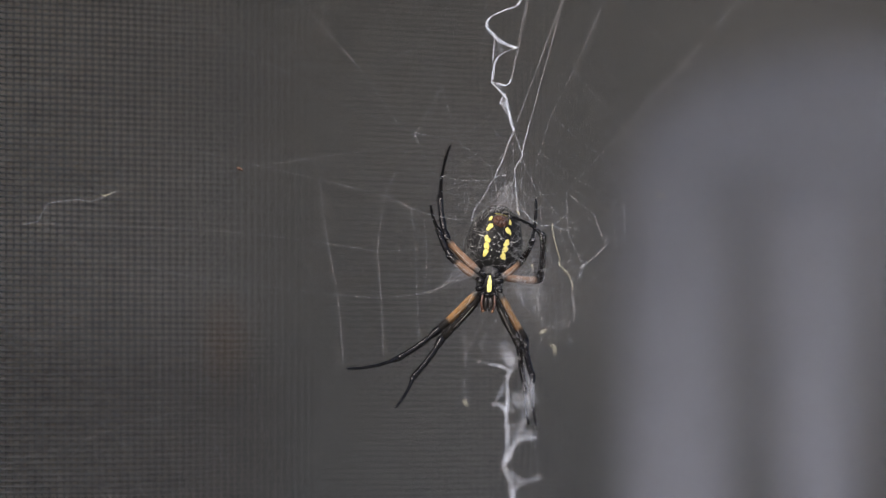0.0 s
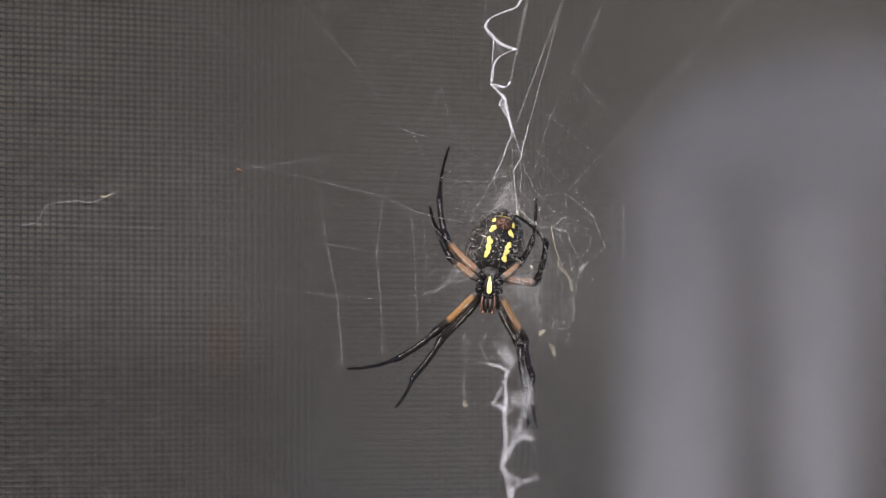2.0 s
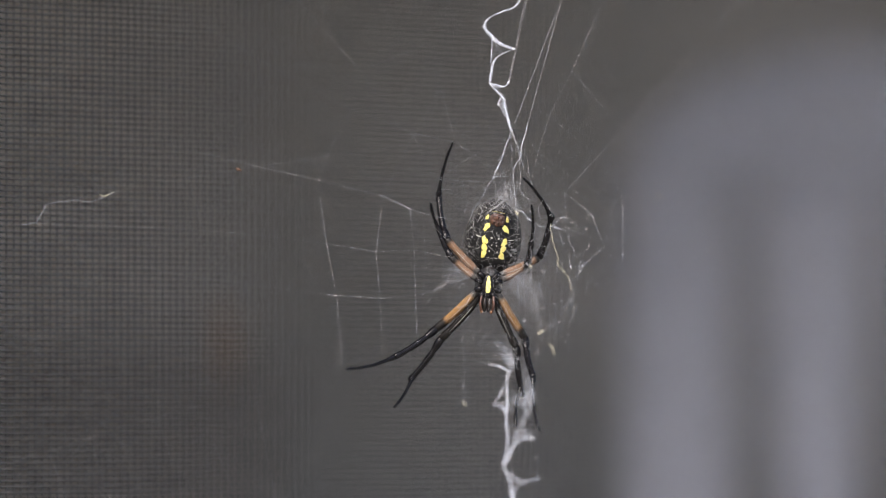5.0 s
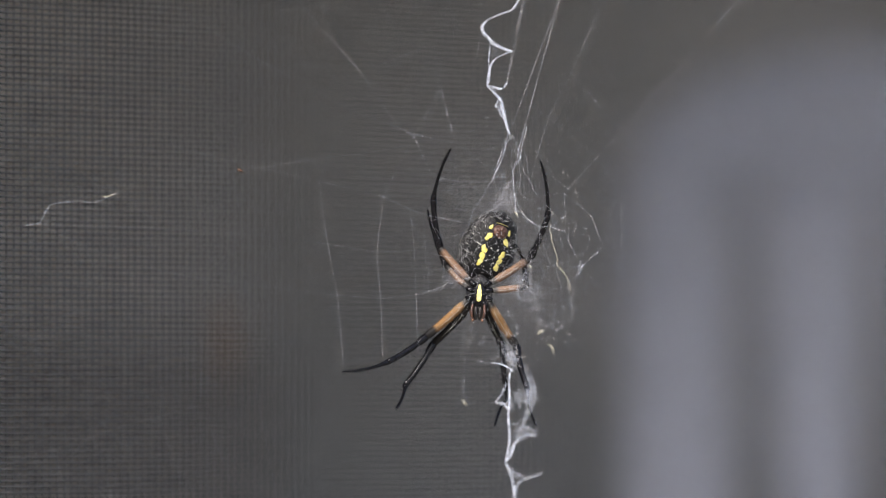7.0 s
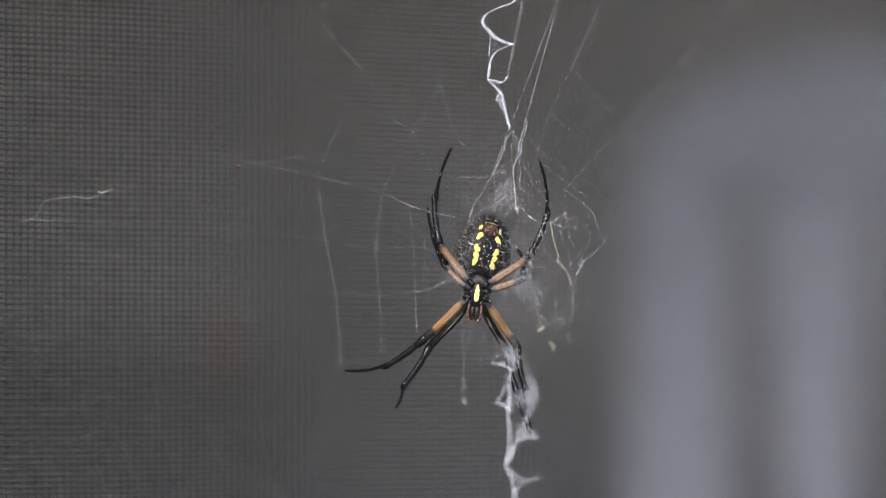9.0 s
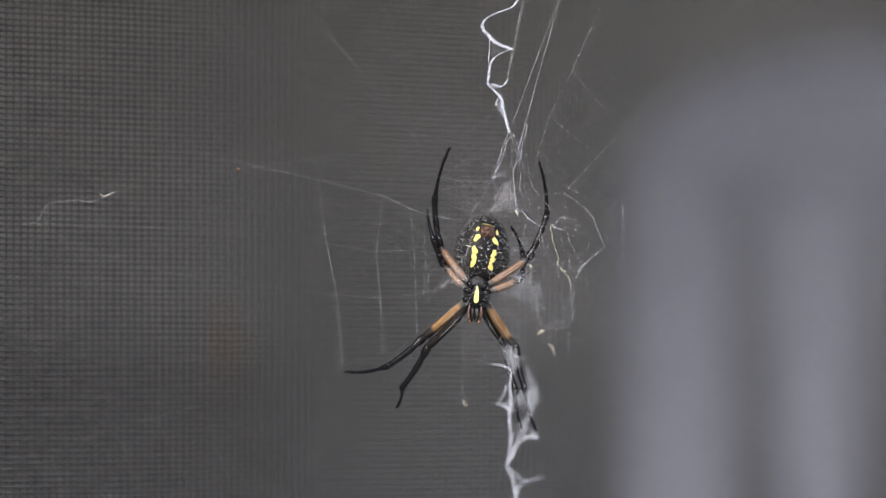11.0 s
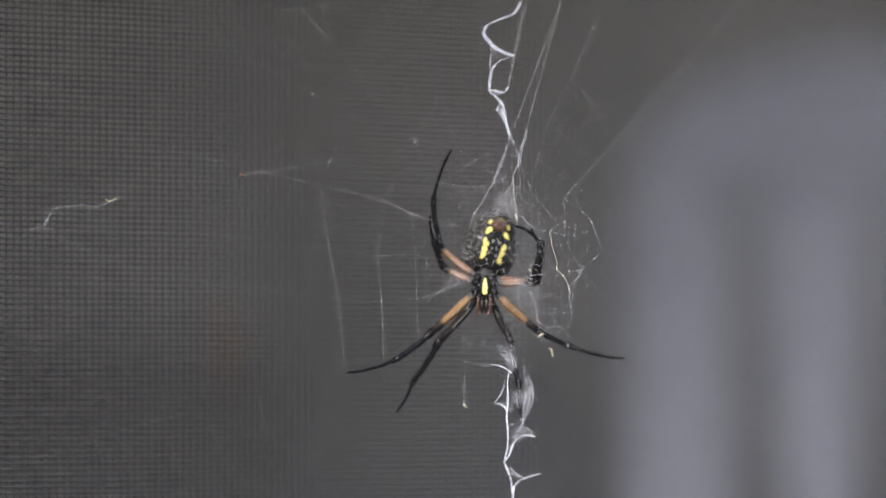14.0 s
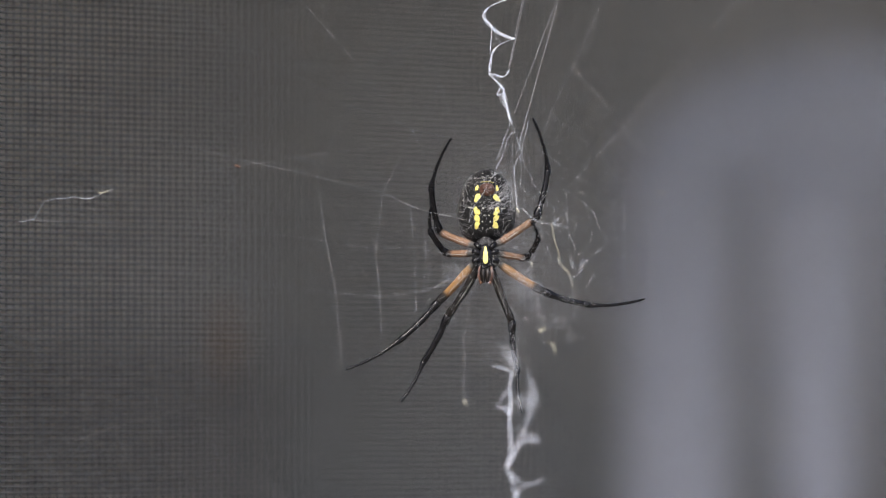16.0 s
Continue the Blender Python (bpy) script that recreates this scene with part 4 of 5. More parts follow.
for k in range(6):
    g = math.pi * (k + 0.5) / 3
    p = skin_at(0.69, 0, 0.0005) + Vector((7.5 * U * math.cos(g), 0, 7.0 * U * math.sin(g)))
    q = skin_at(0.69, 0, 0.0011) + Vector((2.5 * U * math.cos(g), 0, 2.5 * U * math.sin(g)))
    part("spinneret", tube([p + Vector((0, 0.0005, 0)), p, p.lerp(q, 0.6), q], [4.6 * U, 4.2 * U, 3.0 * U, 1.2 * U], 10), BROWN, abdomen, "", True)


def flank_hair():
    """Short pale hairs over the flanks and the blunt end."""
    rnd = random.Random(17)
    pieces = []
    for _ in range(330):
        s, a = rnd.uniform(0.05, 0.97), rnd.choice((-1, 1)) * min(110, abs(rnd.gauss(60, 20)))
        if s > 0.8:
            a = rnd.uniform(-100, 100)
        da, ds = math.copysign(abs(rnd.gauss(9, 5)), a), rnd.uniform(0.02, 0.07)
        pts = [skin_at(min(1, s + ds * t / 3), a + da * t / 3, 0.00003 + 0.0001 * t / 3) for t in range(4)]
        pieces.append(tube(pts, [0.3 * U, 0.5 * U, 0.36 * U, 0.1 * U], 3))
    return merged(pieces)


hairs = part("hair", flank_hair(), HAIR, abdomen, "short pale hairs")
hairs["kind"] = "stuff"
part("belly_plate", ellipsoid(skin_at(0.06, 0, -0.0001), (9 * U, 0.0006, 8 * U), 10, 14, 0.15, 5.0), JAW, abdomen, "brown belly plate", True)

# legs: lengths in chart units of femur, tibia with knee, and foot
LEGS = {"left_two": ((109, 96, 113), (7.7, 5.9, 3.4), ORANGE_LONG), "left_one": ((110, 94, 84), (7.2, 5.8, 3.5), DARK_LIMB),
        "left_three": ((67, 54, 56), (6.6, 5.6, 3.6), ORANGE_SHORT), "left_four": ((91, 90, 104), (7.0, 5.9, 3.6), ORANGE_BACK),
        "right_two": ((109, 95, 113), (7.7, 5.9, 3.4), ORANGE_LONG), "right_one": ((108, 90, 85), (7.2, 5.8, 3.5), DARK_LIMB),
        "right_three": ((67, 54, 80), (6.6, 5.6, 3.6), ORANGE_SHORT), "right_four": ((93, 88, 104), (7.0, 5.9, 3.6), ORANGE_BACK)}


def limb(length, stations, bow, hair_seed):
    """A limb along +z with a radius at each station (fraction, radius), bowed along x, with short bristles."""
    rnd = random.Random(hair_seed)
    pts, rad = [], []
    for f, r in stations:
        pts.append(Vector((bow * length * U * math.sin(math.pi * f), 0, f * length * U)))
        rad.append(r * U)
    pieces = [tube(pts, rad, 14)]
    for _ in range(int(length * 0.9)):
        f = rnd.uniform(0.08, 0.98)
        i = min(len(pts) - 2, max(0, sum(1 for q, _r in stations if q < f) - 1))
        k = (f - stations[i][0]) / max(1e-6, stations[i + 1][0] - stations[i][0])
        p, r = pts[i].lerp(pts[i + 1], k), rad[i] + (rad[i + 1] - rad[i]) * k
        g = rnd.uniform(0, 6.3)
        out = Vector((math.cos(g), math.sin(g), 0))
        tip = out * (r + rnd.uniform(2.0, 4.5) * U) + Vector((0, 0, rnd.uniform(2, 4.5) * U))
        pieces.append(tube([p + out * r * 0.8, p + tip], [0.28 * U, 0.08 * U], 3))
    return merged(pieces)


legs = {}
for n_leg, (key, (lens, rads, skin)) in enumerate(LEGS.items()):
    a, b, c = rads
    femur = part("femur", limb(lens[0], [(-0.02, a * 0.5), (0.03, a * 0.72), (0.1, a * 0.68), (0.16, a * 0.8), (0.3, a * 1.0), (0.5, a * 0.98), (0.75, a * 0.88), (0.88, a * 1.0), (0.95, a * 0.98), (0.985, a * 0.78), (1.0, a * 0.5)], 0.02, 100 + n_leg),
                 skin, spider, "banded thigh of a leg" if skin is DARK_LIMB else "orange thigh with a black end", True)
    tibia = part("tibia", limb(lens[1], [(-0.05, b * 0.6), (-0.01, b * 1.1), (0.04, b * 1.3), (0.1, b * 1.28), (0.18, b * 1.1), (0.24, b * 0.86), (0.27, b * 0.74), (0.31, b * 0.95), (0.4, b * 0.98), (0.65, b * 0.88), (0.85, b * 0.84), (0.94, b * 1.02), (0.985, b * 0.95), (1.02, b * 0.45)], 0.03, 120 + n_leg),
                 BLACK, femur, "glossy black shin", True)
    foot = part("foot", limb(lens[2], [(-0.03, c * 0.7), (0.0, c * 1.45), (0.045, c * 1.6), (0.085, c * 1.2), (0.13, c * 0.9), (0.4, c * 0.75), (0.7, c * 0.66), (0.78, c * 0.7), (0.97, c * 0.5), (1.0, c * 0.2)], 0.045, 140 + n_leg),
                BLACK, femur, "thin black foot", True)
    front = 1 if key.startswith("left") else -1
    line = [Vector((0.02 * lens[0] * U * math.sin(math.pi * f) + a * U * 0.2 * w, front * a * U * 0.99 * w, f * lens[0] * U))
            for f, w in ((0.24, 0.92), (0.32, 1.0), (0.42, 1.0), (0.54, 0.98), (0.66, 0.93), (0.78, 0.9))]
    part("hair_line", tube(line, [0.1 * U, 0.34 * U, 0.26 * U, 0.36 * U, 0.26 * U, 0.1 * U], 5), PALE, femur, "fine line of pale hairs", True)
    # A pale blob on the lens side of the knee imitates its highlight.
    for f, w in ((0.02, 1.02),):
        o = Vector((0.03 * lens[1] * U * math.sin(math.pi * f) - b * U * 0.15, front * b * U * w * 0.86, f * lens[1] * U))
        part("joint_glint", ellipsoid(o, (1.1 * U, 0.00022, 3.0 * U), 7, 10, 0.3), GREY_GLINT, tibia, "painted glint at a knee", True)
    legs[key] = (femur, tibia, foot, lens)


# ---- movement ----
STANCES = []


def stance(t, body, vent, tilt=None, roll=None, sway=None, **moved):
    """How the spider stands at t, in chart units: the breastplate's middle, the spinnerets, the tilt and roll, the web's sway
    (right, down, and away in millimetres), and for each leg that has moved its knee, ankle and tip."""
    last = dict(STANCES[-1]) if STANCES else {}
    last.update(t=t, body=body, vent=vent, **moved)
    for key, value in (("tilt", tilt), ("roll", roll), ("sway", sway)):
        if value is not None:
            last[key] = value
    STANCES.append(last)


def axes(z, side):
    """A turn whose z axis is the limb's way and whose x axis lies across it in the web's plane."""
    z = z.normalized()
    x = z.cross(Vector((0, 1, 0)))
    x = (x * side).normalized()
    y = z.cross(x)
    return Matrix((x, y, z)).transposed().to_4x4()


def reach_to(start, uv, length, wanted):
    """The place on the sight line of uv that lies length from start, on the side nearer to the wanted depth."""
    best = None
    for sign in (-1, 1):
        depth = wanted
        for _ in range(6):
            p = chart(uv[0], uv[1], depth)
            flat = math.hypot(p.x - start.x, p.z - start.z)
            depth = start.y + sign * math.sqrt(max(0.0, length * length - flat * flat))
        depth = max(min(depth, wanted + 0.008), wanted - 0.008)
        if best is None or abs(depth - wanted) < abs(best - wanted):
            best = depth
    p = chart(uv[0], uv[1], best)
    if (p - start).length > length:
        p = start + (p - start).normalized() * length
    return p


def motions():
    body_rows, abdomen_rows = [], []
    limb_rows = {key: ([], [], []) for key in legs}
    for s in STANCES:
        t, away = s["t"], s["sway"][2] / 1000
        root = Matrix.Translation(chart(*s["body"], BODY_DEPTH + away)) @ pose(0, 0, 0, 0, s["tilt"], 0)
        back = root.inverted()
        body_rows.append((t, root))
        vent = back @ chart(*s["vent"], BODY_DEPTH + away)
        reach = math.hypot(s["vent"][0] - s["body"][0], s["vent"][1] - s["body"][1])
        pitch = math.degrees(math.acos(max(0.86, min(1.0, (reach - 22) / 94))))
        lean = math.degrees(math.atan2(vent.x - ABDOMEN_AT.x, vent.z - ABDOMEN_AT.z))
        abdomen_rows.append((t, Matrix.Translation(ABDOMEN_AT) @ pose(0, 0, 0, 0, lean, 0) @ pose(0, 0, 0, -pitch, 0, 0) @ pose(0, 0, 0, 0, 0, s["roll"])))
        for key, (femur, tibia, foot, lens) in legs.items():
            side = 1 if key.startswith("left") else -1
            knee, ankle, tip = s[key][0:2], s[key][2:4], s[key][4:6]
            bu, bv = LEG_BASE[key]
            p0 = root @ place(bu, bv, 0.0002)
            p1 = reach_to(p0, knee, lens[0] * U, 0.0105 + away)
            p2 = reach_to(p1, ankle, lens[1] * U, 0.009 + away * 0.8)
            p3 = reach_to(p2, tip, lens[2] * U, 0.001 + away * 0.5)
            m1 = back @ (Matrix.Translation(p0) @ axes(p1 - p0, side))
            limb_rows[key][0].append((t, m1))
            inv = (root @ m1).inverted()
            limb_rows[key][1].append((t, inv @ Matrix.Translation(p1) @ axes(p2 - p1, side)))
            limb_rows[key][2].append((t, inv @ Matrix.Translation(p2) @ axes(p3 - p2, side)))
    walk(spider, body_rows)
    walk(abdomen, abdomen_rows)
    for key, (femur, tibia, foot, lens) in legs.items():
        for ob, rows in zip((femur, tibia, foot), limb_rows[key]):
            walk(ob, rows)
    # the web sways; its ends sway a little otherwise than its hub
    web_rows, up_rows, low_rows = [], [], []
    for t, right, down, away, up_u, up_v, low_u, low_v in SWAY:
        away *= 1.5 if away > 2 else 1.0
        web_rows.append((t, Matrix.Translation(chart(870 + right, 440 + down, away / 1000))))
        up_rows.append((t, pose(up_u * UNIT, 0, -up_v * UNIT)))
        low_rows.append((t, pose(low_u * UNIT, 0.0012 * max(away, 0), -low_v * UNIT)))
    walk(web, web_rows)
    for ob in zig_upper:
        walk(ob, up_rows)
    for ob in zig_lower:
        walk(ob, low_rows)


# seconds; hub right, down, away (mm); upper band right, down; lower band right, down
SWAY = [(0.0, 0, 0, 0, 0, 0, 0, 0), (1.0, 0, 2, 0, 0, 1, 0, -2), (1.5, -1, 2.5, 0, -1, 0, 0, -2), (2.0, -1.5, 2, 0, 0, 1, -1.5, -2),
        (2.5, -1.5, -0.5, -1, 0, 0, -1.5, 0), (3.5, -1.5, -0.5, 0, -0.5, 0, -1.5, -1), (4.2, -2, 0, 0, 0, 1, -1, 0), (6.4, -3.5, 1.5, 2.5, -4.5, 1, 8.5, 1),
        (7.0, -3, 1.5, 3, -5, 2, 8, 0), (7.5, -3, -1, 1, -4, 3, 8, -1)]
SWAY += [(8.0, -2.5, -3, 0, -4.5, 1, 7.5, 1), (8.5, -3, -3.5, -1.5, -5, 0, 8, 0.5), (9.2, -3, -5, -1.5, -4, 0, 6, 2), (11.4, -2.5, 1, 1.5, -5.5, 1, 8.5, 0),
         (12.0, -3, 0, 0.7, -5, 0.5, 8, 1), (12.5, -2.5, 1.5, 1.5, -5.5, 0.5, 5.5, 0), (13.0, -2, 5.5, 3.5, -8, 1.5, 4, 0), (13.4, -3, 6, 4.5, -5, 2, 8, -1),
         (13.5, -3, 11, 6, -5, 2, 8, -2), (13.6, -3, 7, 5, -4, 1, 8, 0)]
SWAY += [(13.8, -6, -9, -4, -1, 0, 6, 5), (14.0, -2.5, 8.5, 5.5, -3, 0, 6, -1), (14.2, -4, 2, 1, -3, 0, 6, 3), (14.5, -4, 4, 2, -3, -1, 7, 1),
         (14.8, -3, -2, -2, -1, -3, 6, 4), (15.0, -1.5, 0, -1, -0.5, -4, 6.5, 4), (15.2, -2, 9, 4.5, -2, -5, 7, 0), (15.4, -4, -6, -3, -1, -6, 7, 5), (15.5, -2.5, 2, 2, -1, -8, 7, 4),
         (15.6, -3, 8, 4, -2, -6, 7, 0), (15.8, -3, 4, 2, -3, -8, 7, 2), (16.0, -1.5, -4, -3, -3.5, -10, 6.5, 6)]

stance(0.0, (866, 504), (886, 393), 4, 5, (0, 0, 0),
       left_two=(779, 581, 704, 635, 613, 653), left_one=(783, 598, 731, 668, 699, 722),
       left_three=(794, 453, 776, 408, 762, 363), left_four=(791, 425, 779, 350, 798, 250),
       right_two=(929, 600, 943, 668, 951, 755), right_one=(921, 615, 931, 690, 936, 752),
       right_three=(922, 462, 941, 430, 948, 348), right_four=(955, 497, 961, 417, 905, 384))
stance(0.4, (866, 505), (885, 394), right_four=(958, 462, 953, 388, 915, 377))
stance(0.5, (866, 505), (884, 394), roll=3, right_four=(958, 461, 950, 392, 910, 377))
stance(0.8, (866, 505), (885, 395), right_four=(950, 500, 965, 416, 922, 384))
stance(1.0, (866, 506), (883, 395), roll=2, right_four=(957, 465, 953, 392, 912, 376))
stance(1.5, (866, 506), (879, 397), roll=0, right_four=(957, 458, 949, 385, 912, 374), left_three=(794, 455, 776, 410, 761, 366), left_four=(791, 427, 778, 352, 797, 252))
stance(2.0, (866, 506), (892, 397), roll=6, right_four=(949, 501, 967, 430, 912, 381))
stance(2.4, (867, 504), (892, 394), roll=7, right_four=(958, 460, 958, 398, 919, 380))
stance(2.5, (867, 503), (893, 394), roll=7, right_four=(957, 483, 976, 408, 925, 370))
stance(2.8, (868, 502), (894, 395), roll=7, right_four=(959, 487, 974, 413, 922, 368))
stance(3.0, (868, 502), (894, 392), roll=6, right_four=(962, 447, 956, 394, 936, 374))
stance(3.2, (868, 501), (889, 392), roll=5, right_four=(961, 461, 984, 390, 935, 300))
stance(3.5, (868, 501), (891, 391), roll=6, sway=(0, 0, -0.5), right_four=(964, 463, 963, 405, 922, 392), left_three=(792, 452, 774, 405, 760, 362), left_four=(789, 422, 776, 350, 798, 251))
stance(4.0, (867, 502), (889, 389), right_four=(960, 456, 965, 398, 904, 345))
stance(4.2, (866, 503), (881, 388), roll=2, left_two=(776, 584, 703, 635, 613, 655), left_one=(783, 600, 732, 667, 699, 722), right_four=(959, 461, 970, 390, 906, 340))
stance(6.3, (857, 515), (888, 402), 4, 15, (0, 0, 2.5),
       left_two=(763, 588, 690, 638, 612, 656), left_one=(772, 605, 722, 677, 699, 724),
       left_three=(790, 460, 772, 415, 758, 365), left_four=(777, 423, 770, 350, 800, 260),
       right_two=(922, 605, 938, 678, 948, 757), right_one=(893, 608, 905, 690, 871, 777),
       right_three=(940, 496, 932, 447, 915, 428), right_four=(945, 450, 973, 375, 957, 281))
stance(6.5, (848, 519), (883, 409), 4, 15, (0, 0, 3),
       left_two=(754, 594, 687, 640, 612, 655), left_one=(764, 608, 715, 680, 700, 725),
       left_three=(788, 473, 769, 420, 756, 367), left_four=(777, 436, 768, 355, 798, 261),
       right_two=(911, 606, 934, 690, 949, 758), right_one=(888, 605, 892, 715, 867, 785),
       right_three=(928, 499, 925, 462, 912, 446), right_four=(941, 460, 970, 380, 955, 284))
stance(7.0, (848, 520), (885, 410), 4, 16, (0, 0, 3),
       left_two=(754, 596, 686, 641, 612, 656), left_one=(767, 608, 717, 682, 700, 724),
       left_three=(790, 470, 769, 414, 756, 367), left_four=(778, 438, 767, 352, 798, 263),
       right_two=(914, 612, 933, 685, 949, 752), right_one=(891, 615, 899, 705, 876, 754),
       right_three=(931, 507, 927, 468, 910, 433), right_four=(938, 457, 970, 380, 956, 284))
stance(8.0, (847, 518), (883, 412), 5, 15, (0, 0, 0),
       left_two=(752, 595, 687, 641, 610, 653), left_one=(763, 612, 714, 682, 697, 722),
       left_three=(790, 467, 767, 415, 757, 363), left_four=(782, 432, 768, 350, 798, 257),
       right_two=(913, 618, 931, 690, 950, 755), right_one=(893, 622, 898, 702, 876, 748),
       right_three=(929, 502, 926, 468, 911, 436), right_four=(943, 453, 969, 375, 956, 278))
stance(8.5, (844, 518), (869, 404), 6, 9, (0, 0, -1.5),
       left_one=(764, 613, 714, 684, 698, 721), right_two=(908, 605, 930, 688, 948, 757),
       right_one=(888, 605, 904, 684, 893, 768), right_three=(928, 502, 925, 470, 911, 438),
       right_four=(947, 444, 969, 372, 955, 277))
stance(9.2, (844, 521), (868, 412), 8, 8, (0, 0, -1),
       left_two=(752, 600, 685, 648, 613, 657), left_one=(760, 613, 714, 685, 700, 725),
       left_three=(788, 472, 768, 423, 757, 368), left_four=(777, 433, 769, 352, 797, 260),
       right_two=(916, 614, 930, 690, 946, 775), right_one=(897, 622, 917, 697, 948, 775),
       right_three=(928, 491, 926, 465, 914, 437), right_four=(944, 452, 969, 380, 955, 286))
stance(11.4, (843, 523), (862, 410), 5, 6, (0, 0, 1.5),
       left_two=(750, 597, 684, 650, 613, 658), left_one=(757, 615, 712, 687, 701, 724),
       left_three=(786, 470, 768, 425, 757, 370), left_four=(780, 438, 770, 353, 797, 260),
       right_two=(912, 613, 930, 690, 950, 757), right_one=(894, 614, 912, 690, 921, 757),
       right_three=(927, 494, 926, 450, 903, 398), right_four=(940, 455, 968, 380, 954, 285))
stance(12.5, (841, 520), (861, 405), 4, 5, (0, 0, 1), left_two=(751, 600, 687, 650, 614, 660), left_one=(760, 612, 714, 685, 702, 725),
       right_two=(911, 610, 929, 682, 947, 758), right_four=(940, 457, 968, 381, 954, 287))
stance(13.0, (842, 521), (860, 408), 3, 4, (0, 0, 4),
       left_two=(757, 603, 690, 655, 616, 662), left_one=(768, 612, 719, 688, 706, 727),
       left_three=(786, 472, 768, 430, 758, 375), left_four=(780, 442, 767, 356, 797, 263),
       right_two=(913, 607, 930, 682, 947, 760), right_one=(897, 610, 914, 690, 920, 760),
       right_three=(922, 487, 937, 460, 925, 425), right_four=(936, 464, 970, 390, 953, 292))
stance(13.4, (859, 495), (866, 385), 2, 0, (0, 0, 8),
       left_two=(775, 580, 705, 632, 612, 657), left_one=(787, 600, 740, 670, 702, 727),
       left_three=(792, 470, 772, 430, 761, 373), left_four=(784, 438, 772, 357, 801, 262),
       right_two=(928, 588, 943, 668, 953, 760), right_one=(908, 602, 922, 690, 925, 758),
       right_three=(950, 480, 956, 435, 942, 392), right_four=(948, 470, 993, 400, 997, 295))
stance(13.5, (856, 496), (858, 389), 2, 0, (0, 0, 9),
       left_two=(775, 581, 706, 634, 614, 660), left_one=(785, 597, 741, 671, 704, 728),
       left_three=(787, 478, 765, 432, 758, 382), left_four=(779, 438, 767, 359, 797, 271),
       right_two=(924, 591, 936, 669, 952, 761), right_one=(905, 597, 918, 674, 924, 756),
       right_three=(938, 501, 953, 448, 939, 402), right_four=(939, 501, 972, 428, 959, 337))
stance(13.6, (859, 493), (875, 383), 3, 5, (0, 0, 9),
       left_two=(770, 582, 700, 630, 609, 655), left_one=(783, 600, 736, 670, 700, 725),
       left_three=(788, 474, 766, 430, 759, 375), left_four=(777, 435, 766, 355, 799, 263),
       right_two=(931, 590, 950, 660, 973, 742), right_one=(903, 595, 917, 690, 925, 750),
       right_three=(940, 500, 955, 440, 942, 405), right_four=(945, 505, 957, 440, 905, 398))
stance(13.8, (861, 490), (882, 378), 2, 6, (0, 0, -2),
       left_two=(772, 570, 697, 625, 603, 650), left_one=(785, 590, 730, 665, 694, 720),
       left_three=(787, 452, 767, 413, 758, 357), left_four=(781, 417, 771, 337, 800, 240),
       right_two=(945, 572, 982, 640, 1012, 702), right_one=(915, 602, 930, 688, 934, 745),
       right_three=(952, 470, 962, 440, 955, 402), right_four=(962, 465, 957, 400, 920, 386))
stance(14.0, (858, 508), (885, 398), 2, 12, (0, 0, 12),
       left_two=(767, 585, 700, 637, 613, 660), left_one=(774, 608, 730, 677, 701, 730),
       left_three=(786, 475, 768, 430, 761, 378), left_four=(780, 440, 767, 355, 799, 265),
       right_two=(948, 582, 1010, 613, 1105, 635), right_one=(906, 608, 919, 680, 925, 750),
       right_three=(948, 498, 956, 445, 940, 405), right_four=(950, 500, 958, 430, 912, 400))
stance(14.2, (860, 503), (884, 396), 2, 10, (0, 0, 1),
       left_two=(770, 584, 697, 634, 607, 655), left_one=(782, 597, 727, 672, 697, 724),
       left_three=(788, 470, 767, 425, 759, 369), left_four=(779, 430, 768, 345, 798, 257),
       right_two=(962, 567, 1047, 571, 1157, 555), right_one=(907, 605, 922, 680, 925, 745),
       right_three=(946, 487, 953, 450, 938, 400), right_four=(946, 473, 955, 430, 914, 395))
stance(14.5, (861, 502), (865, 385), 0, 1, (0, 0, 7),
       left_two=(774, 585, 704, 635, 612, 658), left_one=(787, 600, 737, 675, 700, 726),
       left_three=(787, 477, 763, 430, 757, 374), left_four=(774, 431, 765, 352, 798, 258),
       right_two=(966, 557, 1048, 560, 1147, 535), right_one=(912, 605, 925, 690, 930, 745),
       right_three=(944, 485, 954, 436, 940, 391), right_four=(952, 457, 971, 387, 943, 293))
stance(14.8, (867, 487), (864, 374), 1, 0, (0, 0, -1),
       left_two=(783, 576, 710, 630, 608, 655), left_one=(802, 587, 747, 668, 700, 722),
       left_three=(790, 468, 768, 425, 759, 368), left_four=(778, 421, 768, 343, 797, 250),
       right_two=(968, 545, 1060, 562, 1145, 532), right_one=(930, 597, 940, 680, 942, 742),
       right_three=(950, 475, 956, 438, 940, 385), right_four=(958, 437, 962, 361, 903, 283))
stance(15.0, (867, 473), (862, 360), 0, 0, (0, 0, -1),
       left_two=(782, 566, 714, 615, 612, 654), left_one=(801, 581, 754, 657, 699, 724),
       left_three=(789, 458, 767, 412, 760, 366), left_four=(779, 419, 765, 338, 797, 248),
       right_two=(974, 536, 1052, 552, 1150, 530), right_one=(926, 586, 934, 657, 935, 735),
       right_three=(944, 473, 961, 432, 943, 392), right_four=(954, 435, 973, 352, 924, 275))
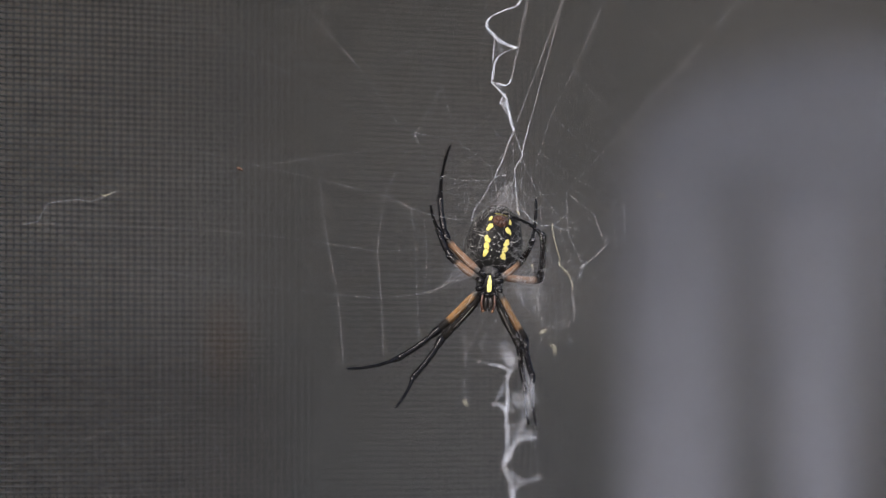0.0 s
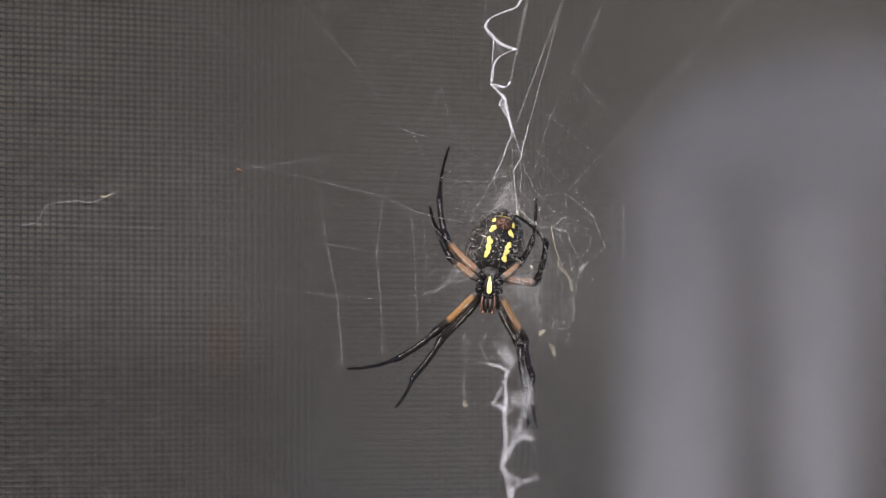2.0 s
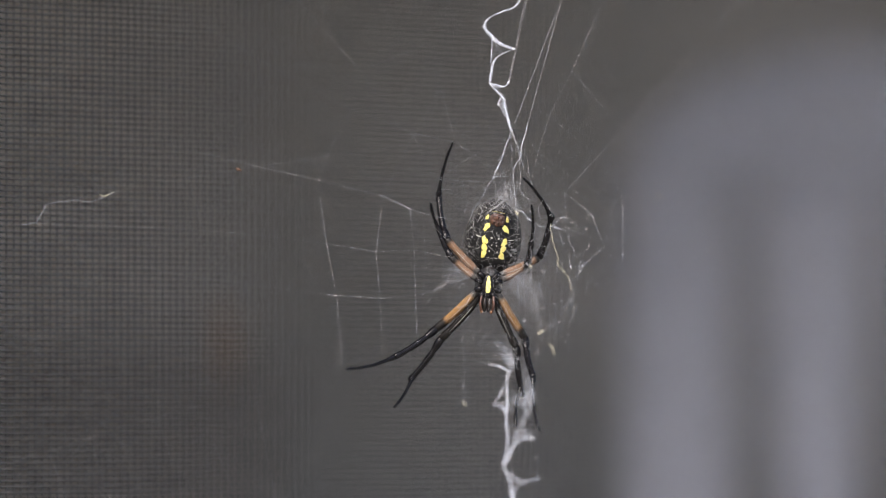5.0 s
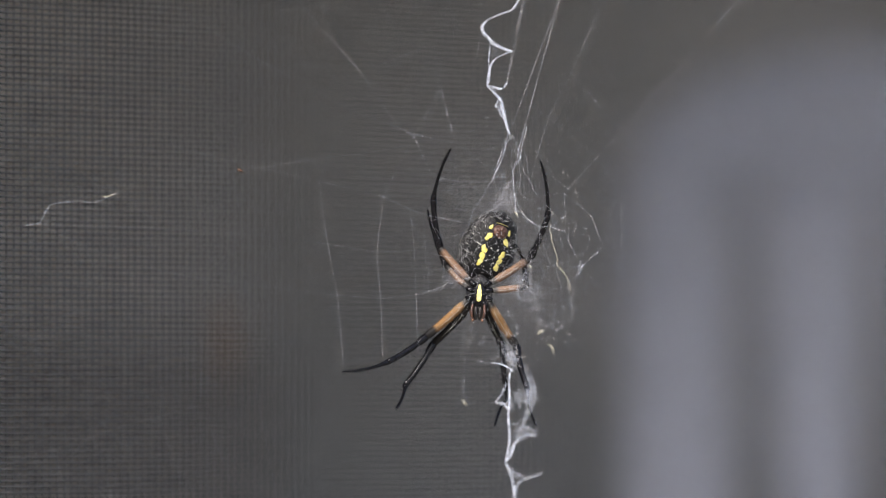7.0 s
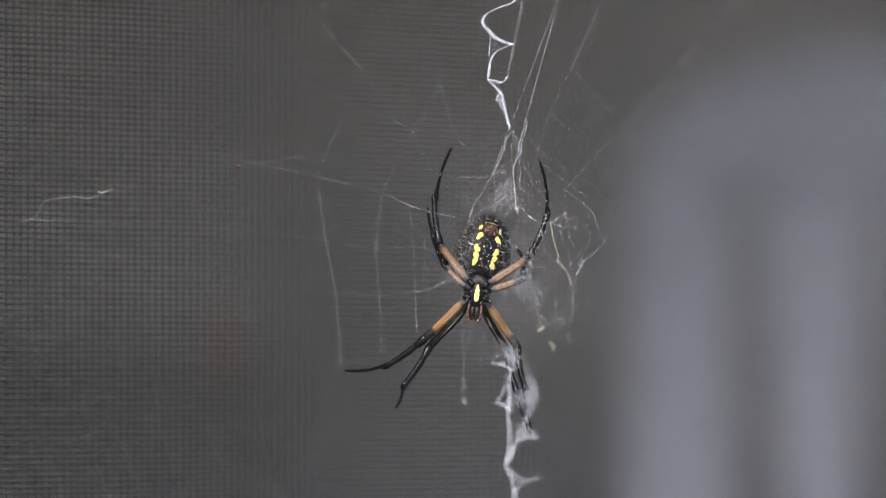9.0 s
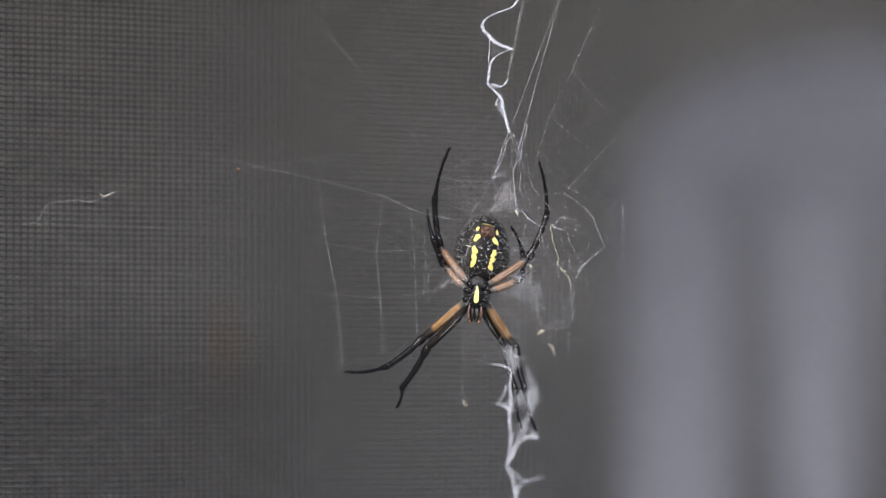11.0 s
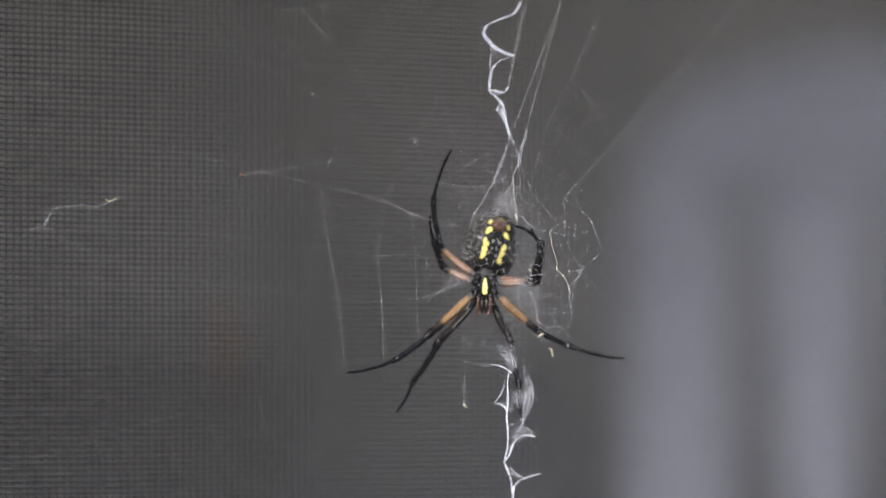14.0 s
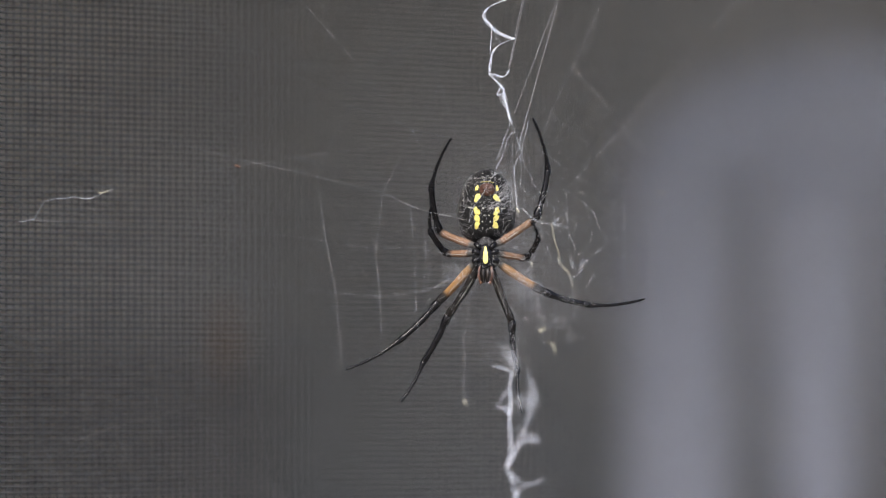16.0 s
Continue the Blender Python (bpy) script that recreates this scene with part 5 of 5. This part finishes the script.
stance(15.2, (868, 480), (876, 372), 0, 3, (0, 0, 11),
       left_two=(787, 565, 716, 620, 612, 660), left_one=(800, 582, 754, 657, 703, 728),
       left_three=(793, 472, 770, 440, 764, 380), left_four=(776, 434, 766, 357, 799, 265),
       right_two=(970, 545, 1046, 565, 1141, 540), right_one=(922, 592, 930, 665, 935, 730),
       right_three=(947, 475, 955, 440, 945, 405), right_four=(957, 455, 950, 395, 918, 382))
stance(15.4, (865, 468), (871, 354), 0, 3, (0, 0, -3),
       left_two=(779, 561, 709, 612, 605, 652), left_one=(792, 576, 748, 654, 695, 721),
       left_three=(787, 455, 765, 405, 760, 359), left_four=(779, 415, 765, 332, 799, 241),
       right_two=(973, 536, 1052, 551, 1145, 527), right_one=(921, 584, 931, 664, 935, 735),
       right_three=(948, 468, 962, 428, 954, 399), right_four=(954, 432, 943, 355, 918, 347))
stance(15.5, (863, 471), (862, 354), 0, 0, (0, 0, 2),
       left_two=(782, 561, 711, 617, 611, 657), left_one=(794, 577, 748, 657, 699, 726),
       left_three=(789, 465, 766, 422, 763, 372), left_four=(779, 422, 764, 339, 797, 248),
       right_two=(971, 538, 1047, 553, 1143, 532), right_one=(921, 584, 931, 664, 935, 735),
       right_three=(938, 471, 957, 435, 954, 405), right_four=(956, 435, 946, 362, 918, 354))
stance(15.6, (859, 466), (842, 352), 0, -4, (0, 0, 9),
       left_two=(780, 553, 712, 615, 614, 662), left_one=(795, 572, 752, 650, 702, 732),
       left_three=(797, 466, 768, 435, 763, 380), left_four=(772, 430, 759, 350, 795, 261),
       right_two=(957, 530, 1043, 550, 1140, 537), right_one=(915, 577, 923, 660, 926, 725),
       right_three=(935, 450, 950, 425, 937, 395), right_four=(950, 440, 970, 365, 905, 307))
stance(15.8, (862, 457), (862, 339), 0, 0, (0, 0, 2),
       left_two=(780, 545, 713, 604, 614, 656), left_one=(792, 561, 752, 644, 701, 728),
       left_three=(797, 455, 769, 425, 764, 369), left_four=(774, 422, 759, 342, 797, 254),
       right_two=(966, 524, 1042, 547, 1140, 535), right_one=(912, 573, 916, 657, 925, 730),
       right_three=(928, 465, 952, 428, 939, 399), right_four=(951, 409, 982, 347, 956, 258))
stance(16.0, (859, 453), (862, 335), 0, 0, (0, 0, -2.5),
       left_two=(775, 535, 708, 602, 611, 655), left_one=(792, 560, 750, 640, 701, 726),
       left_three=(790, 449, 762, 411, 763, 364), left_four=(778, 411, 763, 331, 799, 244),
       right_two=(963, 517, 1045, 540, 1142, 529), right_one=(906, 569, 916, 655, 924, 732),
       right_three=(932, 457, 952, 425, 940, 393), right_four=(950, 385, 970, 300, 942, 208))
motions()
